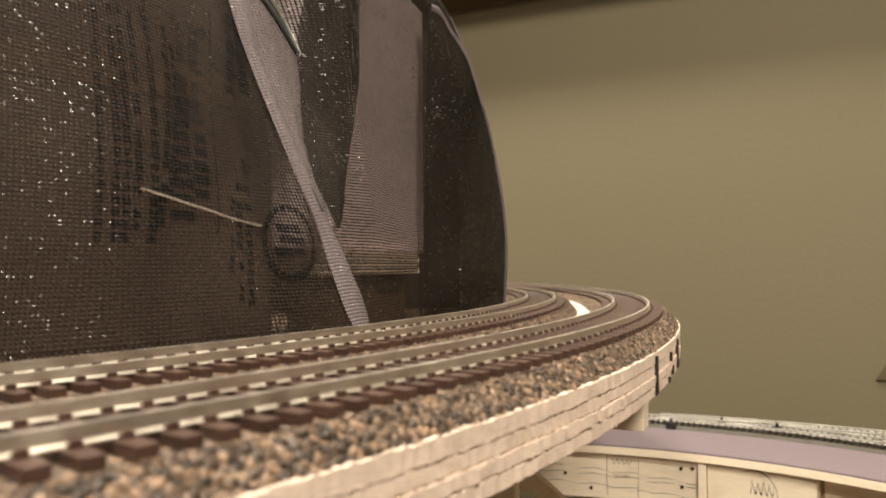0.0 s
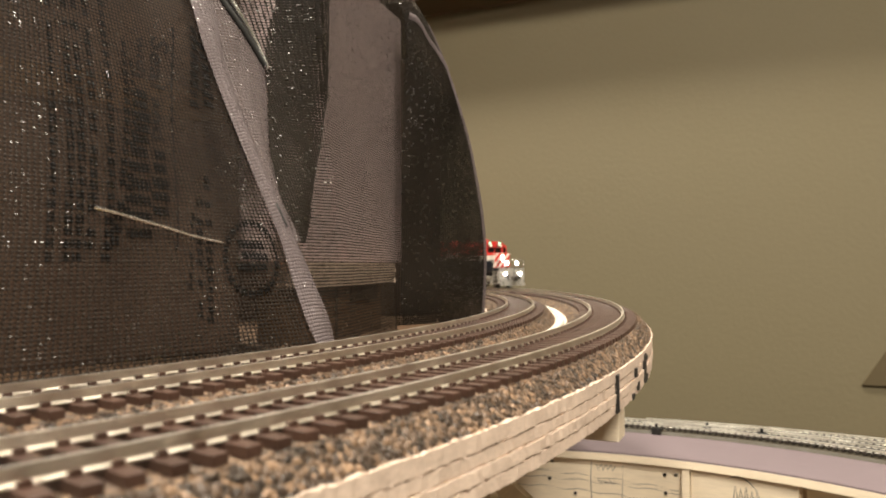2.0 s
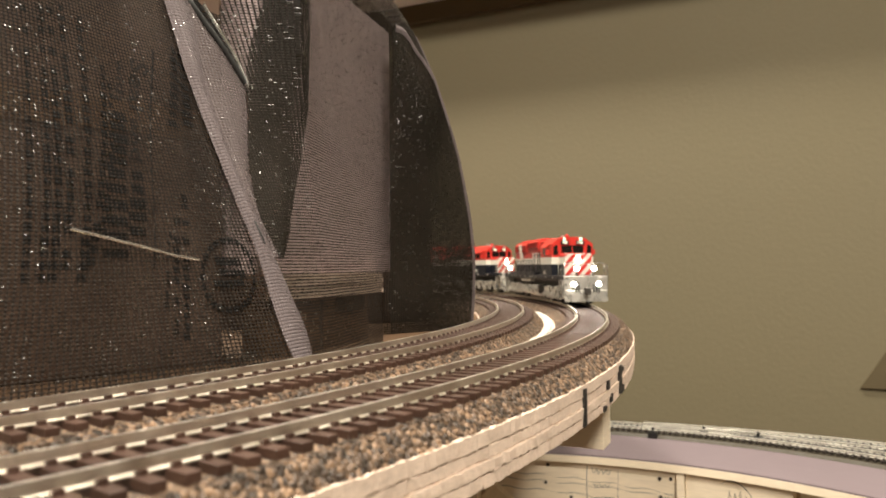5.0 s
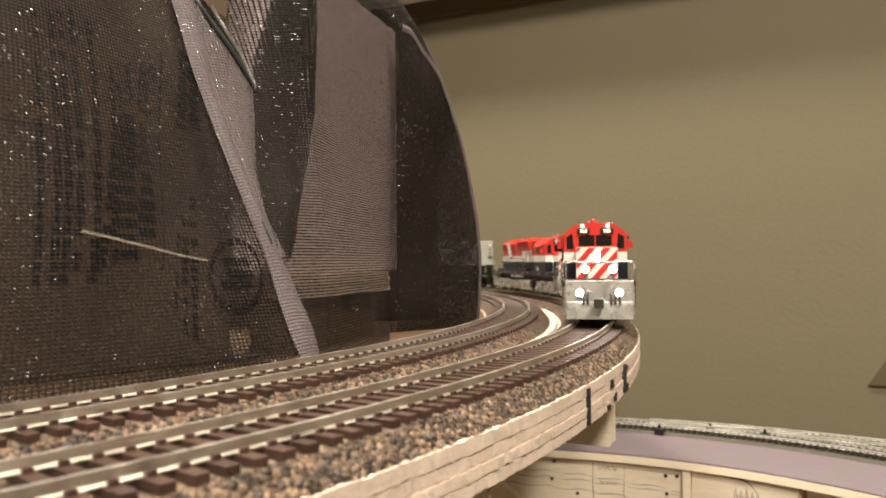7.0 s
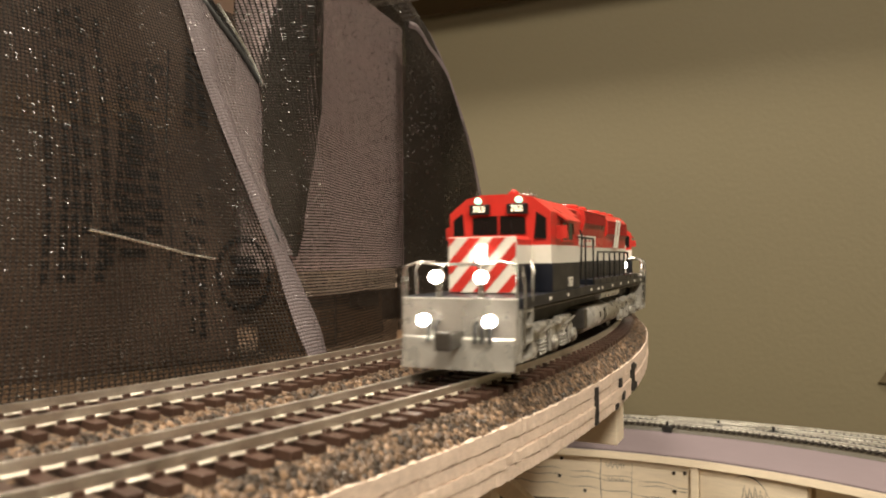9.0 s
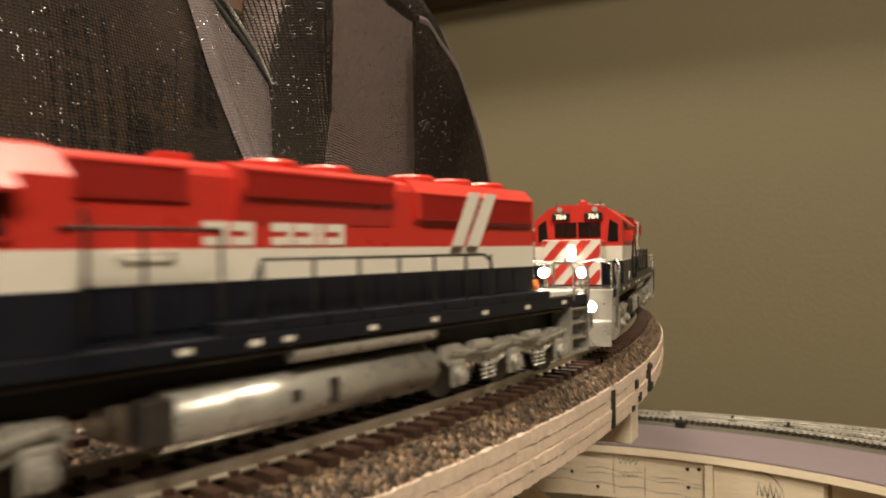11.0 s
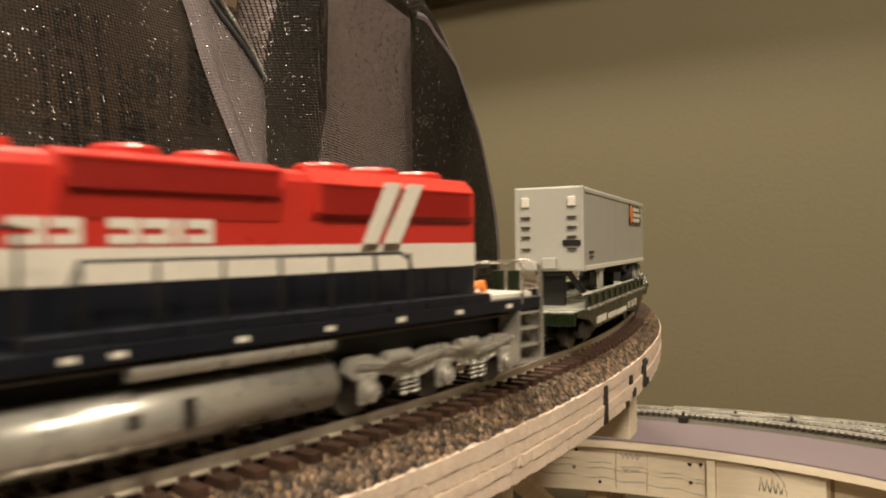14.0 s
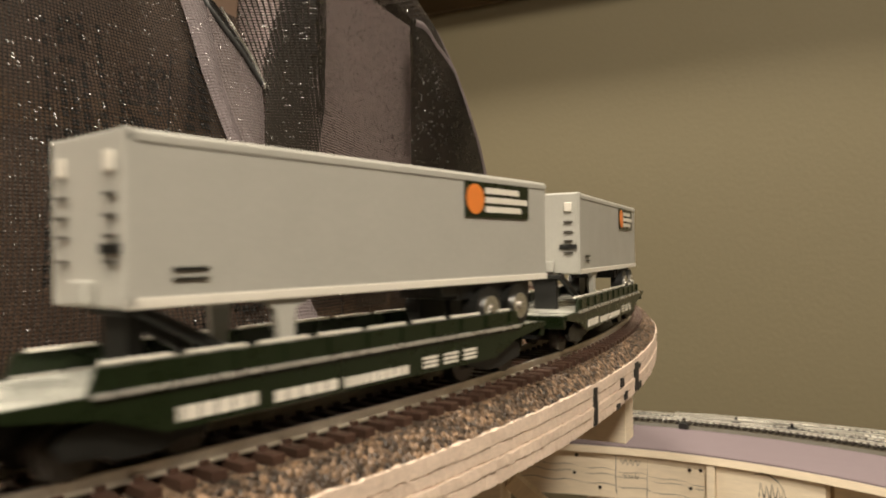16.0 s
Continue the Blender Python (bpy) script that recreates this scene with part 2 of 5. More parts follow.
def track(radius, a0, a1, z, label, cx=CX, cy=CY, ties=None, head=0.00045, rails=None, clear=None):
    """Rails and ties round a centre; clear (x, y, radius, width) is a band of another track that keeps its own ties."""
    t = empty("model_track", label, "track", "model railway tracks")
    for side in (-1, 1):
        c = radius + side * 0.0087
        prof = [(c - head, z), (c + head, z), (c + head, z - 0.0006), (c + 0.00036, z - 0.0008), (c + 0.00036, z - 0.0019), (c + 0.0011, z - 0.0022), (c + 0.0011, z - 0.0025),
                (c - 0.0011, z - 0.0025), (c - 0.0011, z - 0.0022), (c - 0.00036, z - 0.0019), (c - 0.00036, z - 0.0008), (c - head, z - 0.0006)]
        part("rail", sweep(prof, a0, a1, 240, cx=cx, cy=cy), rails or RAIL, t, "shiny nickel-silver rail")
    tie = bmesh.new()
    box(tie, -0.0015, 0.0015, -0.0152, 0.0152, -0.0044, -0.0025, 0.0002)
    for side in (-1, 1):
        for o in (-0.0014, 0.0014):
            box(tie, -0.0008, 0.0008, side * 0.0087 + o - 0.0005, side * 0.0087 + o + 0.0005, -0.0027, -0.0016)
    first = None
    step = 0.0059 / radius
    n = int(radians(a1 - a0) / step)
    for i in range(n):
        a = radians(a0) + (i + 0.5) * step
        if clear and abs(math.hypot(cx + radius * math.cos(a) - clear[0], cy + radius * math.sin(a) - clear[1]) - clear[2]) < clear[3]:
            continue
        if first is None:
            ob = first = part("tie", tie, ties or TIE, t)
        else:
            ob = new("tie", first.data)
            ob.parent = t
        ob.matrix_basis = Matrix.Translation((cx + radius * math.cos(a), cy + radius * math.sin(a), z)) @ Matrix.Rotation(a + math.pi / 2 + random.gauss(0, 0.012), 4, "Z")
    return t


def cork(radius, a0, a1, z):
    prof = [(radius - 0.0222, z), (radius - 0.0205, z + 0.0022), (radius - 0.0182, z + 0.005)] + [(radius - 0.0182 + 0.0364 * k / 8, z + 0.0051) for k in range(1, 8)] + \
        [(radius + 0.0182, z + 0.005), (radius + 0.0192, z + 0.0036), (radius + 0.0205, z + 0.0022), (radius + 0.0222, z)]
    bed = empty("cork_roadbed", "brown granular cork roadbed under the track", "roadbed", "cork roadbeds")
    part("cork_strip", sweep(prof, a0, a1, 1500, 0.0003, seed=3), CORK, bed)
    part("cork_strip", sweep(tightened(prof), A1, B1, 300, 0.0003, seed=4, cx=BX, cy=BY), CORK, bed)
    # loose crumbs on the torn outer slope and the strip's shoulder
    rng = random.Random(int(radius * 1000))
    verts, faces = [], []
    for _ in range(16000):
        a = radians(rng.uniform(-58, 2))
        f = rng.random() ** 0.8
        r, h = radius + 0.0155 + 0.0068 * f, z + 0.0053 - 0.0053 * max(0, (f - 0.35) / 0.65)
        q = rng.uniform(0.00015, 0.00042)
        c = Vector((CX + r * math.cos(a), CY + r * math.sin(a), h))
        turn = Euler((rng.uniform(0, 6), rng.uniform(0, 6), rng.uniform(0, 6))).to_matrix()
        n = len(verts)
        for d in ((1, 0, -0.5), (-0.6, 0.8, -0.5), (-0.6, -0.8, -0.4), (0, 0.1, 0.8)):
            verts.append(c + turn @ (Vector(d) * q))
        faces += [(n, n + 1, n + 3), (n + 1, n + 2, n + 3), (n + 2, n, n + 3), (n, n + 2, n + 1)]
    me = bpy.data.meshes.new("cork_crumb_layer")
    me.from_pydata(verts, [], faces)
    me.materials.append(CORK)
    crumbs = new("cork_crumb_layer", me)
    crumbs.parent = bed
    tagged(crumbs, kind="stuff")
    return bed


cork(R_OUT, A0, A1, PLY_TOP)
cork(R_IN, A0, A1, PLY_TOP)
track(R_OUT, -65, A1, 0.0, "curved model track with brown plastic ties, outer loop")
track(R_IN, -65, A1, 0.0, "curved model track with brown plastic ties, inner loop")
track(R_OUT - TIGHT, A1, B1, 0.0, "tighter curve of the outer track behind the bag", BX, BY)
track(R_IN - TIGHT, A1, B1, 0.0, "tighter curve of the inner track behind the bag", BX, BY)

# ---- woven mesh bag ----


def woven(name, dark, light, holes=0.80):
    """Glossy dark threads with small open holes between them, by the bag's own thread counts."""
    m = bpy.data.materials.new(name)
    m.use_nodes = True
    nt, L = m.node_tree, m.node_tree.links.new
    b, out = nt.nodes["Principled BSDF"], nt.nodes["Material Output"]
    uv = nt.nodes.new("ShaderNodeUVMap")
    sep = nt.nodes.new("ShaderNodeSeparateXYZ")
    L(uv.outputs[0], sep.inputs[0])

    def math_node(op, a, bb=None):
        n = nt.nodes.new("ShaderNodeMath")
        n.operation = op
        for k, v in enumerate((a, bb)):
            if v is None:
                continue
            if isinstance(v, float):
                n.inputs[k].default_value = v
            else:
                L(v, n.inputs[k])
        return n.outputs[0]
    su = math_node("SINE", math_node("MULTIPLY", sep.outputs[0], 2 * math.pi / 0.0027))
    sv = math_node("SINE", math_node("MULTIPLY", sep.outputs[1], 2 * math.pi / 0.0024))
    au, av = math_node("ABSOLUTE", su), math_node("ABSOLUTE", sv)
    height = math_node("MAXIMUM", au, av)
    noise_n = nt.nodes.new("ShaderNodeTexNoise")
    noise_n.inputs["Scale"].default_value = 14
    noise_n.inputs["Detail"].default_value = 5
    co = nt.nodes.new("ShaderNodeTexCoord")
    L(co.outputs["Object"], noise_n.inputs[0])
    ramp = nt.nodes.new("ShaderNodeValToRGB")
    ramp.color_ramp.elements[0].color = (*dark, 1)
    ramp.color_ramp.elements[1].color = (*light, 1)
    ramp.color_ramp.elements[0].position, ramp.color_ramp.elements[1].position = 0.3, 0.7
    L(noise_n.outputs[0], ramp.inputs[0])
    L(ramp.outputs[0], b.inputs["Base Color"])
    bp = nt.nodes.new("ShaderNodeBump")
    bp.inputs["Strength"].default_value = 0.45
    bp.inputs["Distance"].default_value = 0.0006
    cell = nt.nodes.new("ShaderNodeCombineXYZ")
    L(math_node("FLOOR", math_node("MULTIPLY", sep.outputs[0], 1 / 0.00135)), cell.inputs[0])
    L(math_node("FLOOR", math_node("MULTIPLY", sep.outputs[1], 1 / 0.0012)), cell.inputs[1])
    wn = nt.nodes.new("ShaderNodeTexWhiteNoise")
    L(cell.outputs[0], wn.inputs["Vector"])
    # threads of uneven width
    hole = math_node("LESS_THAN", math_node("ADD", height, math_node("MULTIPLY", wn.outputs["Value"], 0.16)), holes + 0.08)
    gloss = math_node("GREATER_THAN", wn.outputs["Value"], 0.90)
    L(math_node("SUBTRACT", 0.62, math_node("MULTIPLY", gloss, 0.42)), b.inputs["Roughness"])
    L(math_node("ADD", 0.12, math_node("MULTIPLY", gloss, 0.5)), b.inputs["Specular IOR Level"])
    uneven = math_node("MULTIPLY", wn.outputs["Value"], 1.4)
    weave = math_node("ADD", math_node("MULTIPLY", au, -1.0), av)
    L(math_node("ADD", weave, uneven), bp.inputs["Height"])
    L(bp.outputs[0], b.inputs["Normal"])
    tr = nt.nodes.new("ShaderNodeBsdfTransparent")
    mx = nt.nodes.new("ShaderNodeMixShader")
    L(math_node("MULTIPLY", hole, 0.92), mx.inputs[0])
    L(b.outputs[0], mx.inputs[1])
    L(tr.outputs[0], mx.inputs[2])
    L(mx.outputs[0], out.inputs[0])
    return m


WOVEN = woven("woven_mesh", (0.0090, 0.0066, 0.0047), (0.0310, 0.0235, 0.0188), 0.85)
DOUBLED = woven("doubled_mesh", (0.0085, 0.0066, 0.0046), (0.0220, 0.0172, 0.0126), 0.52)
SIDEMESH = woven("side_mesh", (0.0095, 0.0074, 0.0052), (0.0240, 0.0190, 0.0142), 0.62)
PALEMESH = woven("pale_mesh", (0.088, 0.071, 0.070), (0.140, 0.115, 0.114), 0.55)
# dark threads for the print, and for the shade painted in the slit
PRINT_SHADE = woven("print_and_shade_mesh", (0.0024, 0.0018, 0.0013), (0.0042, 0.0032, 0.0026), 0.52)
WEBBING = woven("seam_webbing", (0.095, 0.078, 0.079), (0.17, 0.142, 0.146), 0.3)
# upright folds of the bag: place at the deck, half way up, and at the top (x, y each), and the top's height
FOLDS = [
    ((-0.33, 0.02), (-0.33, 0.04), (-0.30, 0.07), 0.30),
    ((-0.200, 0.083), (-0.205, 0.100), (-0.22, 0.13), 0.29),
    ((-0.135, 0.136), (-0.145, 0.155), (-0.175, 0.185), 0.28),
    ((-0.097, 0.178), (-0.112, 0.205), (-0.155, 0.225), 0.26),
    ((-0.058, 0.222), (-0.094, 0.240), (-0.142, 0.258), 0.25),
    ((-0.029, 0.2505), (-0.0775, 0.2670), (-0.130, 0.284), 0.235),
    ((-0.026, 0.262), (-0.0600, 0.2855), (-0.118, 0.292), 0.225),
    ((-0.020, 0.283), (-0.0362, 0.290), (-0.0361, 0.302), 0.21),
    ((-0.012, 0.325), (-0.0288, 0.338), (-0.0320, 0.346), 0.195),
    ((-0.010, 0.367), (-0.019, 0.372), (-0.022, 0.378), 0.178),
    ((-0.014, 0.408), (-0.0111, 0.410), (-0.0085, 0.409), 0.168),
    ((0.013, 0.430), (0.014, 0.426), (-0.001, 0.415), 0.172),
    ((0.0385, 0.455), (0.0345, 0.445), (0.0047, 0.424), 0.170),
    ((0.030, 0.50), (0.022, 0.50), (0.0, 0.455), 0.172),
    ((-0.03, 0.60), (-0.03, 0.59), (-0.05, 0.52), 0.20),
]


def bag_point(u, v):
    """u runs along the folds (0 to 1), v from the deck to the rim."""
    f = u * (len(FOLDS) - 1)
    i = min(int(f), len(FOLDS) - 2)
    k = f - i
    k = k * k * (3 - 2 * k) * 0.5 + k * 0.5
    def along(fold):
        b0, b1, b2, h = fold
        # a gentle curve through the three heights
        w0, w1, w2 = (1 - v) * (1 - 2 * v), 4 * v * (1 - v), v * (2 * v - 1)
        return Vector((b0[0] * w0 + b1[0] * w1 + b2[0] * w2, b0[1] * w0 + b1[1] * w1 + b2[1] * w2, PLY_TOP + (h - PLY_TOP) * v))
    p = along(FOLDS[i]).lerp(along(FOLDS[i + 1]), k)
    w = noise.noise((p.x * 22, p.y * 22, p.z * 14)) * 0.0035 + noise.noise((p.x * 60, p.y * 60, p.z * 25)) * 0.0012
    w *= min(1, v * 8)
    return p + Vector((0.8, -0.5, 0)) * w


bag = empty("mesh_bag", "dark glossy woven mesh bag with faint print, standing inside the loop", "bag")
bm = bmesh.new()
uvl = bm.loops.layers.uv.new("UVMap")
NU, NV = 168, 60
grid, place, RUN = [], {}, []
run = 0.0
for i in range(NU + 1):
    if i:
        run += (bag_point(i / NU, 0.4) - bag_point((i - 1) / NU, 0.4)).length
    col = []
    for j in range(NV + 1):
        p = bag_point(i / NU, j / NV)
        vert = bm.verts.new(p)
        place[vert] = (run, p.z)
        col.append(vert)
    grid.append(col)
    RUN.append(run)
for p, q in zip(grid, grid[1:]):
    for j in range(NV):
        fc = bm.faces.new((p[j], q[j], q[j + 1], p[j + 1]))
        fc.smooth = True
        for lp in fc.loops:
            lp[uvl].uv = place[lp.vert]
part("bag_side", bm, WOVEN, bag)
# the rim turns inward over the bag's top
bm = bmesh.new()
uvl = bm.loops.layers.uv.new("UVMap")
centre = Vector((-0.16, 0.36, 0.30))
top = [bag_point(i / NU, 1.0) for i in range(NU + 1)]
rows_ = []
for k in range(9):
    f = k / 8
    rows_.append([bm.verts.new(p.lerp(centre, f * 0.9) + Vector((0, 0, 0.035 * math.sin(f * 3.0)))) for p in top])
for a, b in zip(rows_, rows_[1:]):
    for j in range(NU):
        fc = bm.faces.new((a[j], a[j + 1], b[j + 1], b[j]))
        fc.smooth = True
        for lp in fc.loops:
            lp[uvl].uv = (lp.vert.co.x * 1.3, lp.vert.co.y * 1.1)
part("bag_top", bm, WOVEN, bag)


def thread_uv(b, where):
    """Thread counts for strips and print, as on the bag beneath them; where: vertex to (u, v)."""
    layer = b.loops.layers.uv.new("UVMap")
    for fc in b.faces:
        for lp in fc.loops:
            u, v = where[lp.vert]
            f = min(max(u, 0), 1) * NU
            i = min(int(f), NU - 1)
            lp[layer].uv = (RUN[i] + (RUN[i + 1] - RUN[i]) * (f - i), bag_point(u, v).z)


def ribbon(name, pts, half, material, parent, out=0.0012, label="", rise=0.0):
    """A flat strip that lies on the bag along points (u, v)."""
    b = bmesh.new()
    line = []
    n = 60
    for i in range(n + 1):
        f = i / n * (len(pts) - 1)
        k = min(int(f), len(pts) - 2)
        u = pts[k][0] + (pts[k + 1][0] - pts[k][0]) * (f - k)
        v = pts[k][1] + (pts[k + 1][1] - pts[k][1]) * (f - k)
        line.append((u, v))
    prev = None
    where = {}
    for u, v in line:
        du = half
        ring = []
        for s_ in (-1, -0.33, 0.33, 1):
            p = bag_point(min(max(u + s_ * du, 0), 1), min(v + s_ * rise, 1))
            e = 0.002
            nrm = (bag_point(min(u + e, 1), v) - bag_point(max(u - e, 0), v)).cross(bag_point(u, min(v + e, 1)) - bag_point(u, max(v - e, 0))).normalized()
            if nrm.y > 0.2 and nrm.x < 0:
                nrm = -nrm
            lift = out if abs(s_) < 0.5 else out * 0.5
            ring.append(b.verts.new(p + nrm * lift))
            where[ring[-1]] = (min(max(u + s_ * du, 0), 1), v)
        if prev:
            for j in range(3):
                fc = b.faces.new((prev[j], ring[j], ring[j + 1], prev[j + 1]))
                fc.smooth = True
        prev = ring
    bmesh.ops.recalc_face_normals(b, faces=b.faces)
    thread_uv(b, where)
    return part(name, b, material, parent, label)


NF = len(FOLDS) - 1


def edge_at(rows, v):
    """Both edges (u) at height v, from rows of (v, left u, right u)."""
    for (v0, l0, r0), (v1, l1, r1) in zip(rows, rows[1:]):
        if v <= v1:
            break
    k = (v - v0) / (v1 - v0)
    return l0 + (l1 - l0) * k, r0 + (r1 - r0) * k


def patch(name, rows, material, out, label="", across=8, up=70):
    """A second layer of cloth on the bag, between a left and a right edge that change with height."""
    b = bmesh.new()
    g, where = [], {}
    v0, v1 = rows[0][0], rows[-1][0]
    for j in range(up + 1):
        v = v0 + (v1 - v0) * j / up
        left, right = edge_at(rows, v)
        line = []
        for i in range(across + 1):
            f = i / across
            u = (left + (right - left) * f) / NF
            e = 0.003
            nrm = (bag_point(u + e, v) - bag_point(u - e, v)).cross(bag_point(u, min(v + e, 1)) - bag_point(u, max(v - e, 0))).normalized()
            swell = 0.35 + 0.65 * math.sin(f * math.pi)
            vert = b.verts.new(bag_point(u, v) + nrm * out * swell)
            where[vert] = (u, v)
            line.append(vert)
        g.append(line)
    for p, q in zip(g, g[1:]):
        for i in range(across):
            b.faces.new((p[i], p[i + 1], q[i + 1], q[i])).smooth = True
    thread_uv(b, where)
    return part(name, b, material, bag, label)


patch("side_panel", [(0.0, 10.18, 11.95), (0.22, 10.16, 11.95), (0.5, 10.04, 11.95), (1.0, 9.92, 11.90)], SIDEMESH, 0.0006, "dark end panel of the bag", 24)
patch("dark_fold", [(0.175, 5.50, 5.58), (0.23, 5.38, 5.98), (0.265, 5.42, 6.26), (0.315, 5.50, 6.52), (0.37, 5.66, 6.78), (0.42, 5.82, 6.96), (0.47, 6.0, 7.12), (0.525, 6.22, 7.16),
                    (0.585, 6.40, 7.20), (0.655, 6.58, 7.24), (0.71, 6.70, 7.26), (1.0, 7.10, 7.50)], DOUBLED, 0.0016, "dark doubled fold of mesh")
patch("seam_flap", [(0.175, 5.36, 5.50), (0.23, 5.30, 5.36), (0.315, 5.20, 5.48), (0.42, 5.22, 5.80), (0.475, 5.26, 5.94), (0.51, 5.30, 5.78), (0.555, 5.36, 5.58), (0.59, 5.40, 5.44)], PALEMESH, 0.0020, "pale doubled mesh flap beside the seam")
# shade inside the slit, laid on as a dark sheet
patch("slit_shade", [(0.475, 5.93, 5.97), (0.51, 5.80, 5.96), (0.555, 5.60, 5.84), (0.59, 5.45, 5.70), (0.66, 5.30, 5.50)], PRINT_SHADE, 0.0010, "dark mesh sheet standing in for the shade in a slit")
patch("seam_band", [(0.02, 5.00, 5.92), (0.055, 4.96, 5.86), (0.11, 4.96, 5.58), (0.175, 4.98, 5.40), (0.33, 4.94, 5.26), (0.465, 4.90, 5.28), (0.55, 4.94, 5.42), (0.70, 5.00, 5.55), (1.0, 5.20, 5.80)], WEBBING, 0.0026, "pale woven seam band")
patch("band_slot", [(0.192, 5.17, 5.22), (0.200, 5.15, 5.23), (0.218, 5.13, 5.21), (0.226, 5.13, 5.18)], BLACK, 0.0032, "dark slot in the seam band", 4, 10)
# dark crease and the glint beside it, both put on as ribbons
ribbon("crease_line", [(5.95 / NF, 0.475), (5.80 / NF, 0.51), (5.61 / NF, 0.555), (5.46 / NF, 0.59), (5.34 / NF, 0.68)], 0.0030, BLACK, bag, 0.0030, "glossy black ribbon standing in for a dark crease")
ribbon("crease_glint", [(5.99 / NF, 0.470), (5.90 / NF, 0.51), (5.74 / NF, 0.555), (5.62 / NF, 0.60)], 0.0006, CHROME, bag, 0.0034, "bright ribbon standing in for the glint along the slit")
ribbon("loose_thread", [(3.42 / NF, 0.190), (3.68 / NF, 0.180), (3.94 / NF, 0.171), (4.38 / NF, 0.163)], 0.0005, CHROME, bag, 0.0010, "shiny loose plastic thread", 0.0016)
ribbon("hem", [(11.95 / NF, 0.02), (11.95 / NF, 0.5), (11.9 / NF, 0.98)], 0.004, WEBBING, bag, 0.0008, "glossy folded hem")
# highlight along the folded rim, put into the strip's pale colour
ribbon("rim_highlight", [(10.25 / NF, 0.990), (10.7 / NF, 0.975), (11.1 / NF, 0.945), (11.6 / NF, 0.900), (11.86 / NF, 0.850), (11.90 / NF, 0.77), (11.92 / NF, 0.70)], 0.0040, RIMSHINE, bag, 0.0016, "glossy rim of the bag with its highlight painted pale", 0.010)


def print_bar(u0, u1, v0, v1):
    """One bar of dark print that lies on the bag."""
    b = bmesh.new()
    g, where = [], {}
    for i in range(4):
        row = []
        for j in range(9):
            u, v = u0 + (u1 - u0) * i / 3, v0 + (v1 - v0) * j / 8
            row.append(b.verts.new(bag_point(u, v) + Vector((0.00022, -0.00022, 0))))
            where[row[-1]] = (u, v)
        g.append(row)
    for p, q in zip(g, g[1:]):
        for j in range(8):
            b.faces.new((p[j], q[j], q[j + 1], p[j + 1])).smooth = True
    thread_uv(b, where)
    return part("print_bar", b, PRINT_SHADE, bag)




def on_line(line, f):
    """The point (u, v) a share f of the way along a line of such points."""
    k = min(int(f * (len(line) - 1)), len(line) - 2)
    w = f * (len(line) - 1) - k
    return line[k][0] + (line[k + 1][0] - line[k][0]) * w, line[k][1] + (line[k + 1][1] - line[k][1]) * w


def bag_words(text, line, height):
    """Words printed down the bag along a line, their tops to the right."""
    cu = bpy.data.curves.new("printed_word", "FONT")
    cu.body, cu.size, cu.offset, cu.resolution_u = text, 1.0, 0.02, 3
    tmp = bpy.data.objects.new("printed_word", cu)
    me = bpy.data.meshes.new_from_object(tmp)
    bpy.data.objects.remove(tmp)
    b = bmesh.new()
    b.from_mesh(me)
    length = max(vt.co.x for vt in b.verts)
    where = {}
    for vt in b.verts:
        u, v = on_line(line, vt.co.x / length)
        u = (u + (vt.co.y - 0.35) * height) / NF
        where[vt] = (u, v)
        vt.co = bag_point(u, v) + Vector((0.00022, -0.00022, 0))
    b.verts.index_update()
    thread_uv(b, where)
    return part("printed_word", b, PRINT_SHADE, bag)


def column(line, width, step, rng):
    """A column of unreadable print along a line of (u, v), as short bars."""
    run_v = abs(line[0][1] - line[-1][1])
    n = int(run_v / step)
    for k in range(n):
        if rng.random() < 0.13:
            continue
        u, v = on_line(line, (k + 0.5) / n)
        w = width * rng.uniform(0.75, 1.0)
        print_bar((u - w / 2) / NF, (u + w / 2) / NF, v - step * rng.uniform(0.24, 0.42), v + step * 0.36)


bag_words("Seal and", [(4.36, 0.44), (4.14, 0.355), (3.95, 0.285)], 0.24)
bag_words("with", [(4.12, 0.428), (3.94, 0.365)], 0.20)
rng = random.Random(4)
for line, width, step in (([(3.93, 0.275), (3.80, 0.185)], 0.16, 0.017), ([(3.90, 0.350), (3.74, 0.265), (3.64, 0.155)], 0.15, 0.017),
                          ([(4.97, 0.51), (4.82, 0.43), (4.68, 0.36)], 0.13, 0.016), ([(4.84, 0.495), (4.50, 0.35)], 0.10, 0.016),
                          ([(4.42, 0.255), (4.10, 0.06)], 0.07, 0.012), ([(4.29, 0.22), (3.98, 0.065)], 0.07, 0.012), ([(4.19, 0.20), (3.92, 0.10)], 0.04, 0.012),
                          ([(3.90, 0.415), (3.56, 0.17)], 0.05, 0.013), ([(3.82, 0.41), (3.50, 0.15)], 0.05, 0.013), ([(3.70, 0.48), (3.46, 0.13)], 0.05, 0.013),
                          ([(3.56, 0.47), (3.38, 0.13)], 0.045, 0.013), ([(3.47, 0.46), (3.33, 0.13)], 0.045, 0.013), ([(3.40, 0.455), (3.28, 0.13)], 0.045, 0.013), ([(3.28, 0.445), (3.20, 0.13)], 0.04, 0.013)):
    column(line, width, step, rng)
ribbon("printed_rule", [(4.54 / NF, 0.47), (4.14 / NF, 0.275), (3.88 / NF, 0.15)], 0.0007, PRINT_SHADE, bag, 0.0004)


def in_emblem(x, y):
    """A place in the round printed emblem, which leans with the cloth."""
    return (4.61 + 0.25 * x + 0.10 * y) / NF, 0.147 + 0.053 * y


